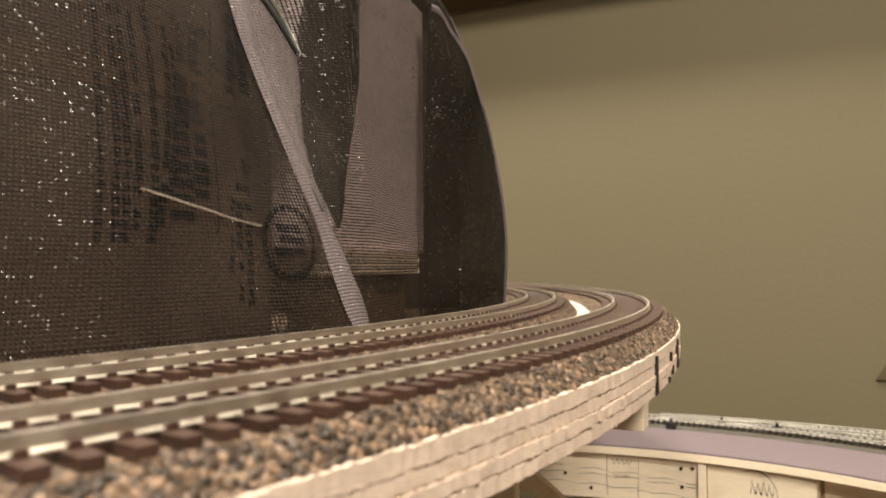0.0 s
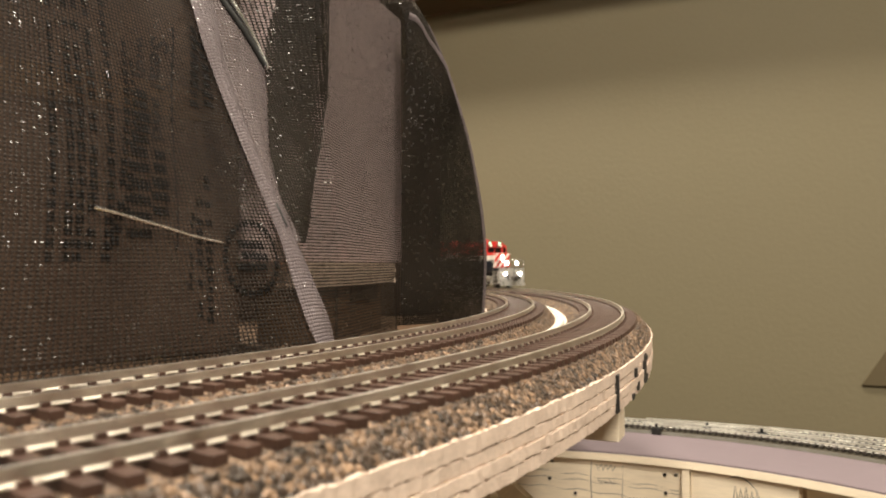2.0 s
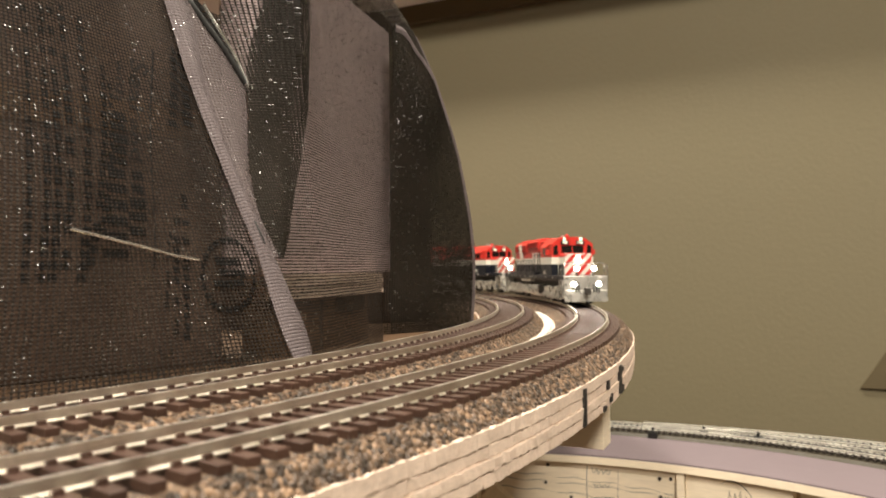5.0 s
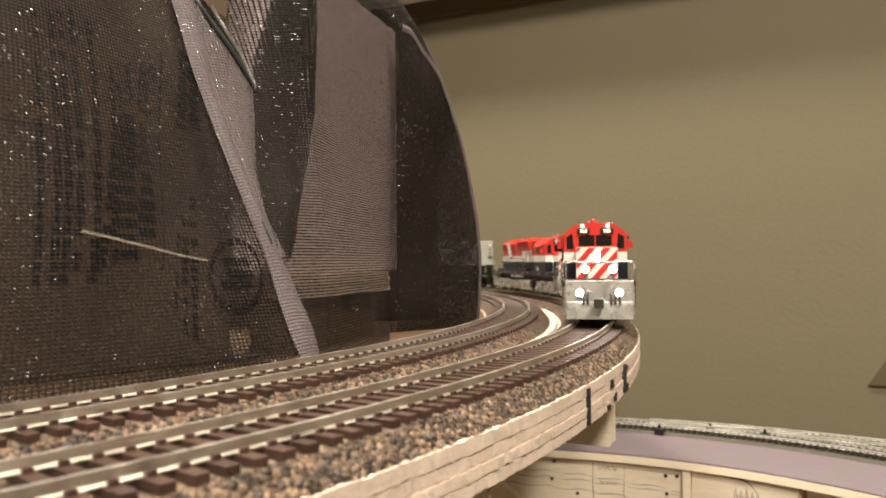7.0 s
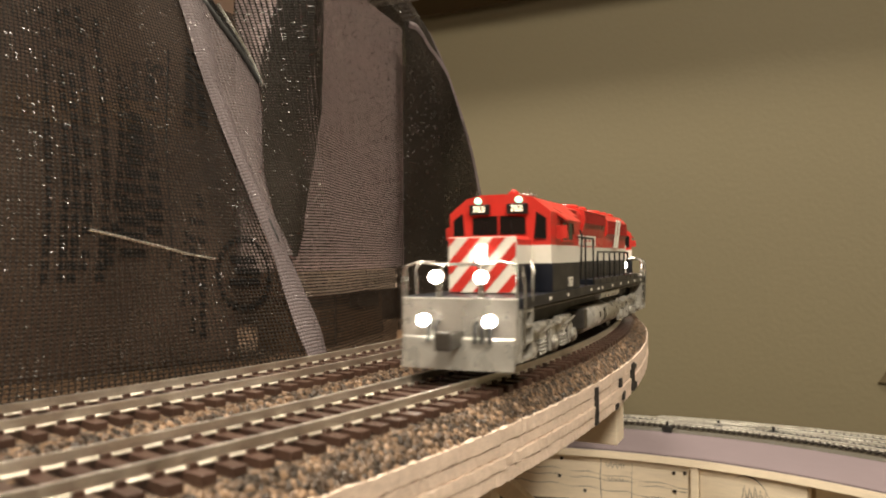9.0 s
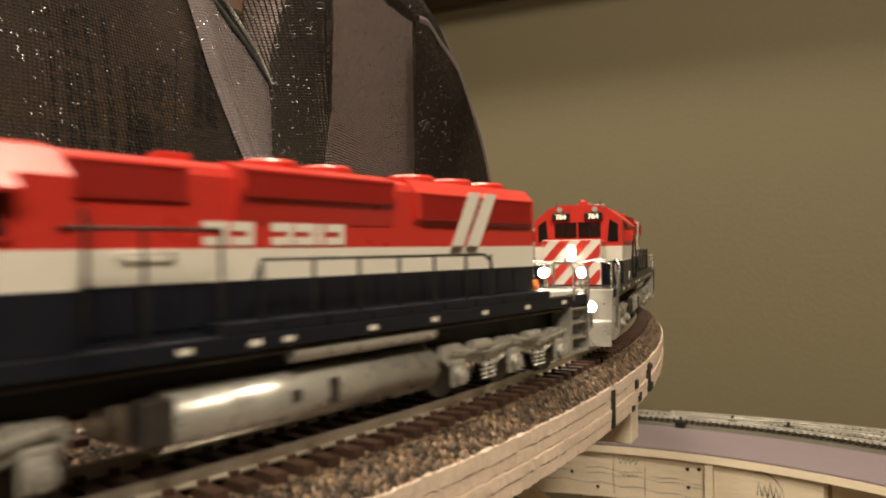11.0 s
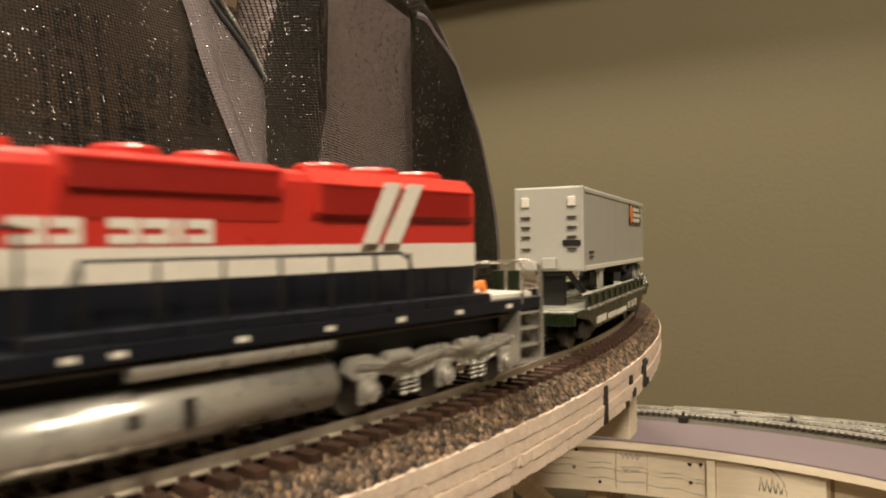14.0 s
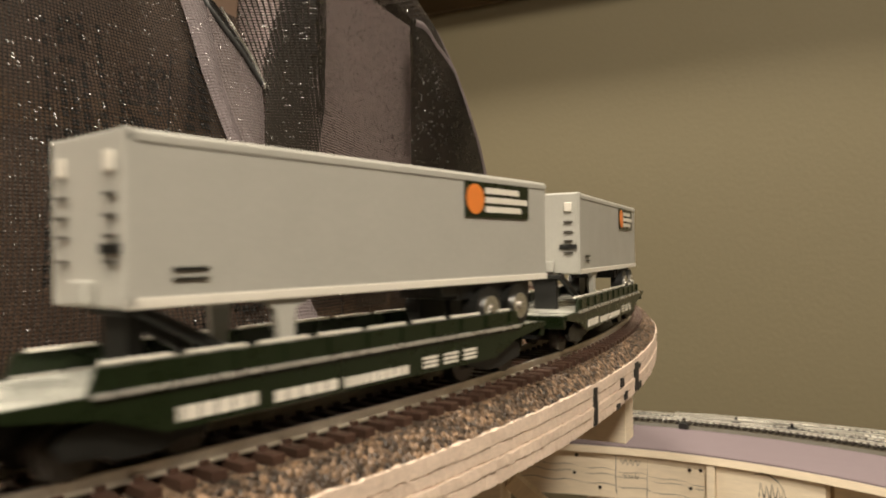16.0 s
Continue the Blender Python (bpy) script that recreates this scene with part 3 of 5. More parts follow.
for k in range(22):
    a0, a1 = 2 * math.pi * k / 22, 2 * math.pi * (k + 0.80) / 22
    b = bmesh.new()
    ring, where = [], {}
    for a in (a0, (a0 + a1) / 2, a1):
        pair = []
        for rr in (0.84, 1.0):
            uu, vv = in_emblem(rr * math.cos(a), rr * math.sin(a))
            pair.append(b.verts.new(bag_point(uu, vv) + Vector((0.00024, -0.00026, 0))))
            where[pair[-1]] = (uu, vv)
        ring.append(pair)
    for p, q in zip(ring, ring[1:]):
        b.faces.new((p[0], q[0], q[1], p[1]))
    thread_uv(b, where)
    part("print_ring", b, PRINT_SHADE, bag)
for x0, x1, y0, y1 in ((-0.45, 0.35, 0.22, 0.44), (-0.30, 0.50, -0.06, 0.14), (-0.50, 0.05, -0.36, -0.16), (0.15, 0.45, -0.32, -0.14)):
    (u0, v0), (u1, v1) = in_emblem(x0, y0), in_emblem(x1, y1)
    print_bar(u0, u1, v0, v1)

# boards that show faintly through the bag
plank = empty("plywood_plank", "plywood plank lying on a brown box, behind the mesh bag", "plank", m=pose(-0.043, 0.310, 0, 0, 0, 72.8))
for i in range(4):
    part("ply_layer", boxed(-0.004, 0.100 - 0.0006 * (i % 2), 0.0003 * (i % 2), 0.028, 0.0150 + i * 0.0028, 0.0150 + (i + 1) * 0.0028 - 0.0003, bevel=0.0003), PLY, plank)
PALEFOAM = mat("pale_foam", (0.82, 0.66, 0.66), 0.7, vary=0.06, scale=40, bump=0.0004, fine=20)
slab = empty("foam_slab", "pale pink foam slab standing on the plank inside the bag", "foam slab", m=pose(-0.043, 0.310, 0, 0, 0, 72.8))
part("slab_body", boxed(-0.02, 0.1265, 0.006, 0.026, 0.0262, 0.172, bevel=0.001), PALEFOAM, slab)
DARKWOOD = mat("dark_seam", (0.05, 0.03, 0.015), 0.8)
BROWN = mat("brown_card", (0.135, 0.075, 0.036), 0.7, vary=0.15, scale=30, bump=0.0002)
carton = empty("cardboard_box", "brown cardboard box under the plank inside the loop", "box", m=pose(-0.043, 0.310, 0, 0, 0, 72.8))
part("box_body", boxed(0.0, 0.088, 0.004, 0.027, PLY_TOP, 0.0149, bevel=0.0006), BROWN, carton)
part("box_flap", boxed(0.030, 0.0312, 0.0028, 0.0037, PLY_TOP, 0.0140), DARKWOOD, carton)
part("box_lid", boxed(0.046, 0.080, 0.0026, 0.0036, 0.0068, 0.0142, bevel=0.0003), DARKWOOD, carton, "dark lid of the box")
YELLOW = mat("yellow_card", (0.62, 0.47, 0.10), 0.5, vary=0.15, scale=150)
BLUE = mat("blue_card", (0.05, 0.16, 0.34), 0.5, vary=0.15, scale=150)
foot0, foot1 = bag_point(3.60 / NF, 0.0), bag_point(3.86 / NF, 0.0)
strip = empty("card_strip", "small yellow and blue card strip at the foot of the bag", "card", m=pose(foot0.x + 0.004, foot0.y - 0.004, PLY_TOP + 0.0001, 0, 0, math.degrees(math.atan2(foot1.y - foot0.y, foot1.x - foot0.x))))
part("yellow_end", boxed(0, 0.013, 0, 0.0022, 0, 0.0040, bevel=0.0003), YELLOW, strip)
part("blue_end", boxed(0.0131, 0.018, 0.0002, 0.0020, 0, 0.0034, bevel=0.0003), BLUE, strip)

BACKING = mat("brown_backing", (0.085, 0.056, 0.036), 0.8, vary=0.2, scale=30, bump=0.0002)
DARKFILL = mat("dark_filler", (0.026, 0.016, 0.010), 0.8, vary=0.2, scale=30, bump=0.0002)
KRAFT = mat("kraft_card", (0.125, 0.076, 0.050), 0.75, vary=0.15, scale=30, bump=0.0002)
board = part("inner_board", sweep([(0.30, PLY_TOP), (0.6355, PLY_TOP), (0.6355, PLY_TOP - 0.012), (0.30, PLY_TOP - 0.012)], A0, 24, 120), BROWN)
tagged(board, "brown board inside the track loop, under the bag", "board")
filling = empty("storage_carton", "large brown carton standing inside the mesh bag", "box", m=pose(-0.064, 0.262, 0, 0, 0, 44))
part("filler_body", boxed(-0.125, 0.016, 0.022, 0.049, PLY_TOP, 0.18, bevel=0.002), KRAFT, filling)
part("carton_tape", boxed(-0.125, 0.016, 0.0214, 0.0219, 0.080, 0.092), BROWN, filling)
# added backing, hides the bright wall behind the open mesh
rear = empty("storage_carton", "brown block added behind the carton to back the mesh bag", "box", m=pose(-0.064, 0.262, 0, 0, 0, 44))
part("filler_body", boxed(-0.125, 0.030, 0.050, 0.17, PLY_TOP, 0.20, bevel=0.002), KRAFT, rear)
# added block, coloured dark so the mesh before it looks shaded
dim = empty("storage_carton", "large dark block added to keep the deep end of the mesh bag dark", "box", m=pose(-0.064, 0.262, 0, 0, 0, 44))
part("filler_body", boxed(-0.30, -0.127, 0.022, 0.17, PLY_TOP, 0.20, bevel=0.002), DARKFILL, dim)
# added block that keeps wall light from showing through the end panel
behind = empty("storage_carton", "tall brown block added to darken the end panel of the mesh bag", "box", m=pose(-0.012, 0.492, 0, 0, 0, 22))
part("filler_body", boxed(-0.13, 0.026, 0.0, 0.06, PLY_TOP, 0.166, bevel=0.002), BACKING, behind)

# ---- lower deck and supports ----
LX, LY, LZ = 0.022, 0.267, -0.145
LIP, FASCIA = 0.4170, 0.4225
lower = empty("lower_deck", "lower curved deck with pink foam top and pale wood edge", "deck")


def deck_sheet(name, inner, z1, z0, material, label=""):
    """A flat sheet from the curved lip to a straight edge along the wall."""
    bm = bmesh.new()
    rows_ = []
    for i in range(141):
        a = radians(-8 + 150 * i / 140)
        d = Vector((math.cos(a), math.sin(a), 0))
        toward = d.x * math.sin(radians(-WALL_TURN)) + d.y * math.cos(radians(WALL_TURN))
        away = 0.803 - LX * math.sin(radians(-WALL_TURN)) - LY * math.cos(radians(WALL_TURN))
        reach = min(0.75, away / max(toward, 0.1))
        o = Vector((LX, LY, 0))
        rows_.append([bm.verts.new(o + d * r + Vector((0, 0, z))) for r, z in ((inner, z1), (max(reach, inner + 0.01), z1), (max(reach, inner + 0.01), z0), (inner, z0))])
    for p, q in zip(rows_, rows_[1:]):
        for j in range(4):
            bm.faces.new((p[j], q[j], q[(j + 1) % 4], p[(j + 1) % 4]))
    bm.faces.new(rows_[0]), bm.faces.new(rows_[-1][::-1])
    bmesh.ops.recalc_face_normals(bm, faces=bm.faces)
    return part(name, bm, material, lower, label)


deck_sheet("foam_top", LIP + 0.0005, LZ, LZ - 0.0015, FOAM, "pink foam sheet")
deck_sheet("wood_lip", LIP, LZ - 0.0017, LZ - 0.0080, PINE)
fascia = [(20, 48.6), (49.0, 60.6), (60.7, 61.6), (61.7, 92), (92.6, 130)]
for k, (a0, a1) in enumerate(fascia):
    rf = (FASCIA + 0.012, FASCIA, FASCIA - 0.0035, FASCIA, FASCIA)[k]
    n = max(2, int((a1 - a0) / 4))
    part("fascia_board", sweep([(rf, LZ - 0.0081), (rf + 0.012, LZ - 0.0082), (rf + 0.012, LZ - 0.050 - (0.004 if k == 2 else 0)), (rf, LZ - 0.050 - (0.004 if k == 2 else 0))], a0, a1, n, 0.0001, cx=LX, cy=LY), PINE, lower)
joint = mat("plain_joist", (0.55, 0.42, 0.28), 0.65, vary=0.15, scale=15, stretch=(1, 1, 6))
for a in (20, 48, 75, 105):
    r0, r1 = 0.437, 0.545
    o = part("joist", boxed(r0, r1, -0.009, 0.009, LZ - 0.072, LZ - 0.0082), joint, lower)
    o.matrix_basis = pose(LX, LY, 0, 0, 0, a)
    o = part("leg", boxed(r1 - 0.04, r1, -0.019, 0.019, FLOOR_Z, LZ - 0.0725), joint, lower)
    o.matrix_basis = pose(LX, LY, 0, 0, 0, a)


def on_fascia(a, z, dr=-0.0006):
    r = FASCIA + dr
    return Vector((LX + r * math.cos(radians(a)), LY + r * math.sin(radians(a)), z))


for a, dz in ((77.3, 0.0125), (77.6, 0.029), (63.6, 0.0165), (62.3, 0.0155), (63.5, 0.0325), (74.4, 0.041), (85.0, 0.014), (86.5, 0.030)):
    b = bmesh.new()
    bmesh.ops.create_cone(b, cap_ends=True, segments=12, radius1=0.0016, radius2=0.0012, depth=0.0012, matrix=Matrix.Rotation(math.pi / 2, 4, "Y"))
    o = part("screw_head", b, SCREW, lower, "dark screw head")
    o.matrix_basis = Matrix.Translation(on_fascia(a, LZ - dz)) @ Matrix.Rotation(radians(a), 4, "Z")


def stroke(pts, width=0.0007):
    """A pen line on the fascia, through points of (angle, depth under the deck)."""
    cu = bpy.data.curves.new("pen_line", "CURVE")
    cu.dimensions, cu.bevel_depth, cu.bevel_resolution = "3D", width / 2, 1
    sp = cu.splines.new("POLY")
    sp.points.add(len(pts) - 1)
    for p, (a, dz) in zip(sp.points, pts):
        p.co = (*on_fascia(a, LZ - dz, -0.0001), 1)
    cu.materials.append(INK)
    tmp = bpy.data.objects.new("pen_line", cu)
    me = bpy.data.meshes.new_from_object(tmp)
    bpy.data.objects.remove(tmp)
    ob = new("pen_line", me)
    ob.parent = lower
    return ob


stroke([(72.4, 0.0108), (72.5, 0.030), (72.4, 0.046)]), stroke([(68.6, 0.0125), (68.7, 0.046)], 0.0006)
for a in (71.8, 71.2, 70.6, 70.0):
    stroke([(a, 0.013), (a - 0.2, 0.0185), (a - 0.5, 0.014)], 0.0007)
for a in (71.6, 70.9, 70.2):
    stroke([(a, 0.0275), (a - 0.4, 0.0300), (a - 0.5, 0.0275)], 0.0008)
stroke([(57.9 - 5.0 * (1 - math.cos(k / 12 * math.pi)) / 2, 0.034 - 0.0240 * math.sin(k / 12 * math.pi)) for k in range(13)], 0.0009)
for k in range(5):
    stroke([(55.9 - 0.6 * k, 0.030), (55.7 - 0.6 * k, 0.018 + 0.002 * (k % 2)), (55.4 - 0.6 * k, 0.030)], 0.0010)
for y0, drift in ((0.019, 0.010), (0.026, 0.006), (0.034, 0.008)):
    stroke([(86 - 24 * k / 20, y0 + drift * k / 20 + 0.0012 * math.sin(k * 1.7)) for k in range(21)], 0.0005)

# two lower tracks that come together at a turnout
NEAR_R, FAR_X, FAR_Y, FAR_R = 0.5235, -0.016, 0.015, 0.7800
for cx, cy, rr, a0, a1, lift, lab in ((LX, LY, NEAR_R, 0, 112, 0.0, "shiny model track lying on the lower pink deck"), (FAR_X, FAR_Y, FAR_R, 35, 72, 0.0006, "second shiny model track on the lower pink deck")):
    bed = part("foam_roadbed", sweep([(rr - 0.0215, LZ + 0.0001), (rr - 0.0185, LZ + 0.0029 + lift), (rr + 0.0185, LZ + 0.0029 + lift), (rr + 0.0215, LZ + 0.0001)], a0 - 3, a1 + 2, 160, 0.0001, cx=cx, cy=cy), OLIVE)
    tagged(bed, "dark olive foam roadbed on the lower pink deck", "roadbed", "foam roadbeds")
    track(rr, a0, a1, LZ + 0.0080, lab, cx, cy, DARKTIE, 0.0011, GLINTRAIL, clear=(LX, LY, NEAR_R, 0.024) if lift else None)
# small dark point motors' levers beside the turnout
for a, rr in ((66.0, 0.5035), (61.0, 0.5300), (55.5, 0.5300)):
    lever = empty("switch_lever", "small black switch lever beside the lower track", "switch lever", "switch levers", m=Matrix.Translation((LX + rr * math.cos(radians(a)), LY + rr * math.sin(radians(a)), LZ + 0.0001)) @ Matrix.Rotation(radians(a), 4, "Z"))
    part("lever_base", boxed(-0.004, 0.004, -0.0045, 0.0045, 0, 0.0065, bevel=0.0006), BLACK, lever)
    part("lever_arm", boxed(-0.0012, 0.0012, -0.0012, 0.0012, 0.0066, 0.0105, bevel=0.0004), BLACK, lever)

block = empty("support_block", "short pine block screwed under the plywood deck", "block", m=pose(0.1065, 0.388, 0, 0, 0, -24))
part("block_body", boxed(-0.046, 0, 0, 0.018, -0.0705, PLY_TOP - PLY_T, bevel=0.0006), PINE, block)
legp = empty("trestle", "upright pine post with a brace under the plywood deck", "trestle", m=pose(0.0395, 0.412, 0, 0, 0, -10))
part("leg_post", boxed(-0.018, 0, 0, 0.038, FLOOR_Z, PLY_TOP - PLY_T, bevel=0.0008), PINE, legp)
part("leg_brace", boxed(-0.005, 0.005, 0.003, 0.012, -0.20, 0.0), PINE, legp).matrix_basis = pose(0.003, 0.012, -0.103, 0, -50, 0) 

# pen marks on the deck's sawn edge
for a, z0, z1, wd in ((-26.1, -0.0105, -0.0225, 0.22), (-23.4, -0.0130, -0.0160, 0.28), (-23.0, -0.0185, -0.0215, 0.30), (-23.9, -0.0210, -0.0229, 0.28), (-21.4, -0.0108, -0.0215, 0.50), (-20.9, -0.0195, -0.0222, 0.55), (-21.0, -0.0120, -0.0140, 0.6)):
    part("pen_mark", sweep([(PLY_EDGE - 0.001, z1), (PLY_EDGE + 0.0004, z1), (PLY_EDGE + 0.0004, z0), (PLY_EDGE - 0.001, z0)], a - wd / 2, a + wd / 2, 6, 0.0002, seed=int(a * 10)), INK, deck, "black pen mark")
# white caulk between the two roadbeds
ck = part("caulk_strip", sweep([(0.6824, PLY_TOP + 0.0002), (0.6830, PLY_TOP + 0.0016), (0.6860, PLY_TOP + 0.0018), (0.6868, PLY_TOP + 0.0002)], -18, 2, 80, 0.0004, seed=8), CLEARGLUE)
tagged(ck, "glossy white caulk strip between the roadbeds", "caulk")

# ---- train ----


def extrude(bm, section, x0, x1):
    """A section of (y, z) drawn out from x0 to x1."""
    a = [bm.verts.new((x0, y, z)) for y, z in section]
    b = [bm.verts.new((x1, y, z)) for y, z in section]
    n = len(section)
    for i in range(n):
        bm.faces.new((a[i], a[(i + 1) % n], b[(i + 1) % n], b[i]))
    bm.faces.new(a[::-1]), bm.faces.new(b)
    bmesh.ops.recalc_face_normals(bm, faces=bm.faces)
    return bm


def side_plate(bm, outline, y, depth=0.0006):
    """An outline of (x, z) as a thin plate standing at y."""
    a = [bm.verts.new((x, y, z)) for x, z in outline]
    b = [bm.verts.new((x, y + depth, z)) for x, z in outline]
    n = len(outline)
    for i in range(n):
        bm.faces.new((a[i], a[(i + 1) % n], b[(i + 1) % n], b[i]))
    bm.faces.new(a[::-1]), bm.faces.new(b)
    bmesh.ops.recalc_face_normals(bm, faces=bm.faces)
    return bm


def front_plate(bm, outline, x, depth=0.0004):
    a = [bm.verts.new((x, y, z)) for y, z in outline]
    b = [bm.verts.new((x + depth, y, z)) for y, z in outline]
    n = len(outline)
    for i in range(n):
        bm.faces.new((a[i], a[(i + 1) % n], b[(i + 1) % n], b[i]))
    bm.faces.new(a[::-1]), bm.faces.new(b)
    bmesh.ops.recalc_face_normals(bm, faces=bm.faces)
    return bm


def cyl(bm, p, axis, r, length, seg=16, r2=None):
    rot = {"X": Matrix.Rotation(math.pi / 2, 4, "Y"), "Y": Matrix.Rotation(math.pi / 2, 4, "X"), "Z": Matrix.Identity(4)}[axis]
    bmesh.ops.create_cone(bm, cap_ends=True, segments=seg, radius1=r, radius2=r if r2 is None else r2, depth=length, matrix=Matrix.Translation(p) @ rot)
    return bm


def tube(name, pts, r, material, parent, label=""):
    cu = bpy.data.curves.new(name, "CURVE")
    cu.dimensions, cu.bevel_depth, cu.bevel_resolution = "3D", r, 2
    sp = cu.splines.new("POLY")
    sp.points.add(len(pts) - 1)
    for p, q in zip(sp.points, pts):
        p.co = (*q, 1)
    cu.materials.append(material)
    tmp = bpy.data.objects.new(name, cu)
    me = bpy.data.meshes.new_from_object(tmp)
    bpy.data.objects.remove(tmp)
    ob = new(name, me)
    ob.parent = parent
    return tagged(ob, label)


def letters(name, body, size, m, material, parent):
    cu = bpy.data.curves.new(name, "FONT")
    cu.body, cu.size, cu.extrude, cu.align_x, cu.align_y, cu.offset = body, size, 0.00008, "CENTER", "CENTER", size * 0.025
    tmp = bpy.data.objects.new(name, cu)
    me = bpy.data.meshes.new_from_object(tmp)
    bpy.data.objects.remove(tmp)
    me.materials.clear()
    me.materials.append(material)
    ob = new(name, me)
    ob.parent = parent
    ob.matrix_basis = m
    return ob


def wheelset(parent, x, r, half=0.0080, material=None):
    b = bmesh.new()
    for sd in (-1, 1):
        cyl(b, (0, sd * half, 0), "Y", r, 0.0026, 28)
        cyl(b, (0, sd * (half - 0.0015), 0), "Y", r * 1.10, 0.0006, 28)
        cyl(b, (0, sd * (half + 0.0014), 0), "Y", r * 0.35, 0.0006, 16)
    cyl(b, (0, 0, 0), "Y", 0.0012, half * 2, 10)
    o = part("wheelset", b, STEEL, parent)
    o.location = (x, 0, r)
    return o


def loco_truck(t, xc):
    b = bmesh.new()
    for sd in (-1, 1):
        y = sd * 0.0128
        prof = [(-0.0285, 0.0098), (-0.0270, 0.0122), (-0.0200, 0.0128), (-0.0150, 0.0112), (-0.0060, 0.0108), (-0.0020, 0.0126), (0.0050, 0.0126), (0.0100, 0.0110), (0.0180, 0.0112), (0.0225, 0.0130),
                (0.0280, 0.0128), (0.0290, 0.0100), (0.0262, 0.0080), (0.0180, 0.0084), (0.0120, 0.0064), (0.0060, 0.0066), (0.0010, 0.0086), (-0.0060, 0.0078), (-0.0110, 0.0062), (-0.0170, 0.0066), (-0.0215, 0.0084), (-0.0262, 0.0082)]
        side_plate(b, prof, y - 0.0009, 0.0018)
    tr = part("truck", b, SILVER, t, "silver-grey truck side frame")
    tr.location = (xc, 0, 0)
    for k, x in enumerate((-0.0235, 0.0, 0.0235)):
        wheelset(tr, x, 0.0058)
        for sd in (-1, 1):
            bb = box(bmesh.new(), x - 0.0024, x + 0.0024, sd * 0.0140 - 0.0007, sd * 0.0140 + 0.0007, 0.0030, 0.0094, bevel=0.0005)
            cyl(bb, (x, sd * 0.0154, 0.0058), "Y", 0.0021, 0.0010, 18)
            cyl(bb, (x, sd * 0.0158, 0.0058), "Y", 0.0011, 0.0010, 12)
            part("axle_box", bb, SILVER, tr)
    for x in (-0.0120, 0.0115):
        for sd in (-1, 1):
            for dx in (-0.0016, 0.0016):
                tube("spring", [(x + dx + 0.0009 * math.cos(q * 1.05), sd * 0.0144 + 0.0009 * math.sin(q * 1.05), 0.0036 + q * 0.00017) for q in range(25)], 0.0003, SILVER, tr)
            bb = bmesh.new()
            cyl(bb, (x + 0.004, sd * 0.0146, 0.0118), "X", 0.0015, 0.0068, 14)
            part("brake_cylinder", bb, SILVER, tr)
    for sd in (-1, 1):
        tube("brake_pipe", [(-0.026, sd * 0.0150, 0.0116), (-0.013, sd * 0.0152, 0.0100), (0.0, sd * 0.0152, 0.0118), (0.013, sd * 0.0152, 0.0100), (0.027, sd * 0.0150, 0.0118)], 0.0004, SILVER, tr)
    return tr


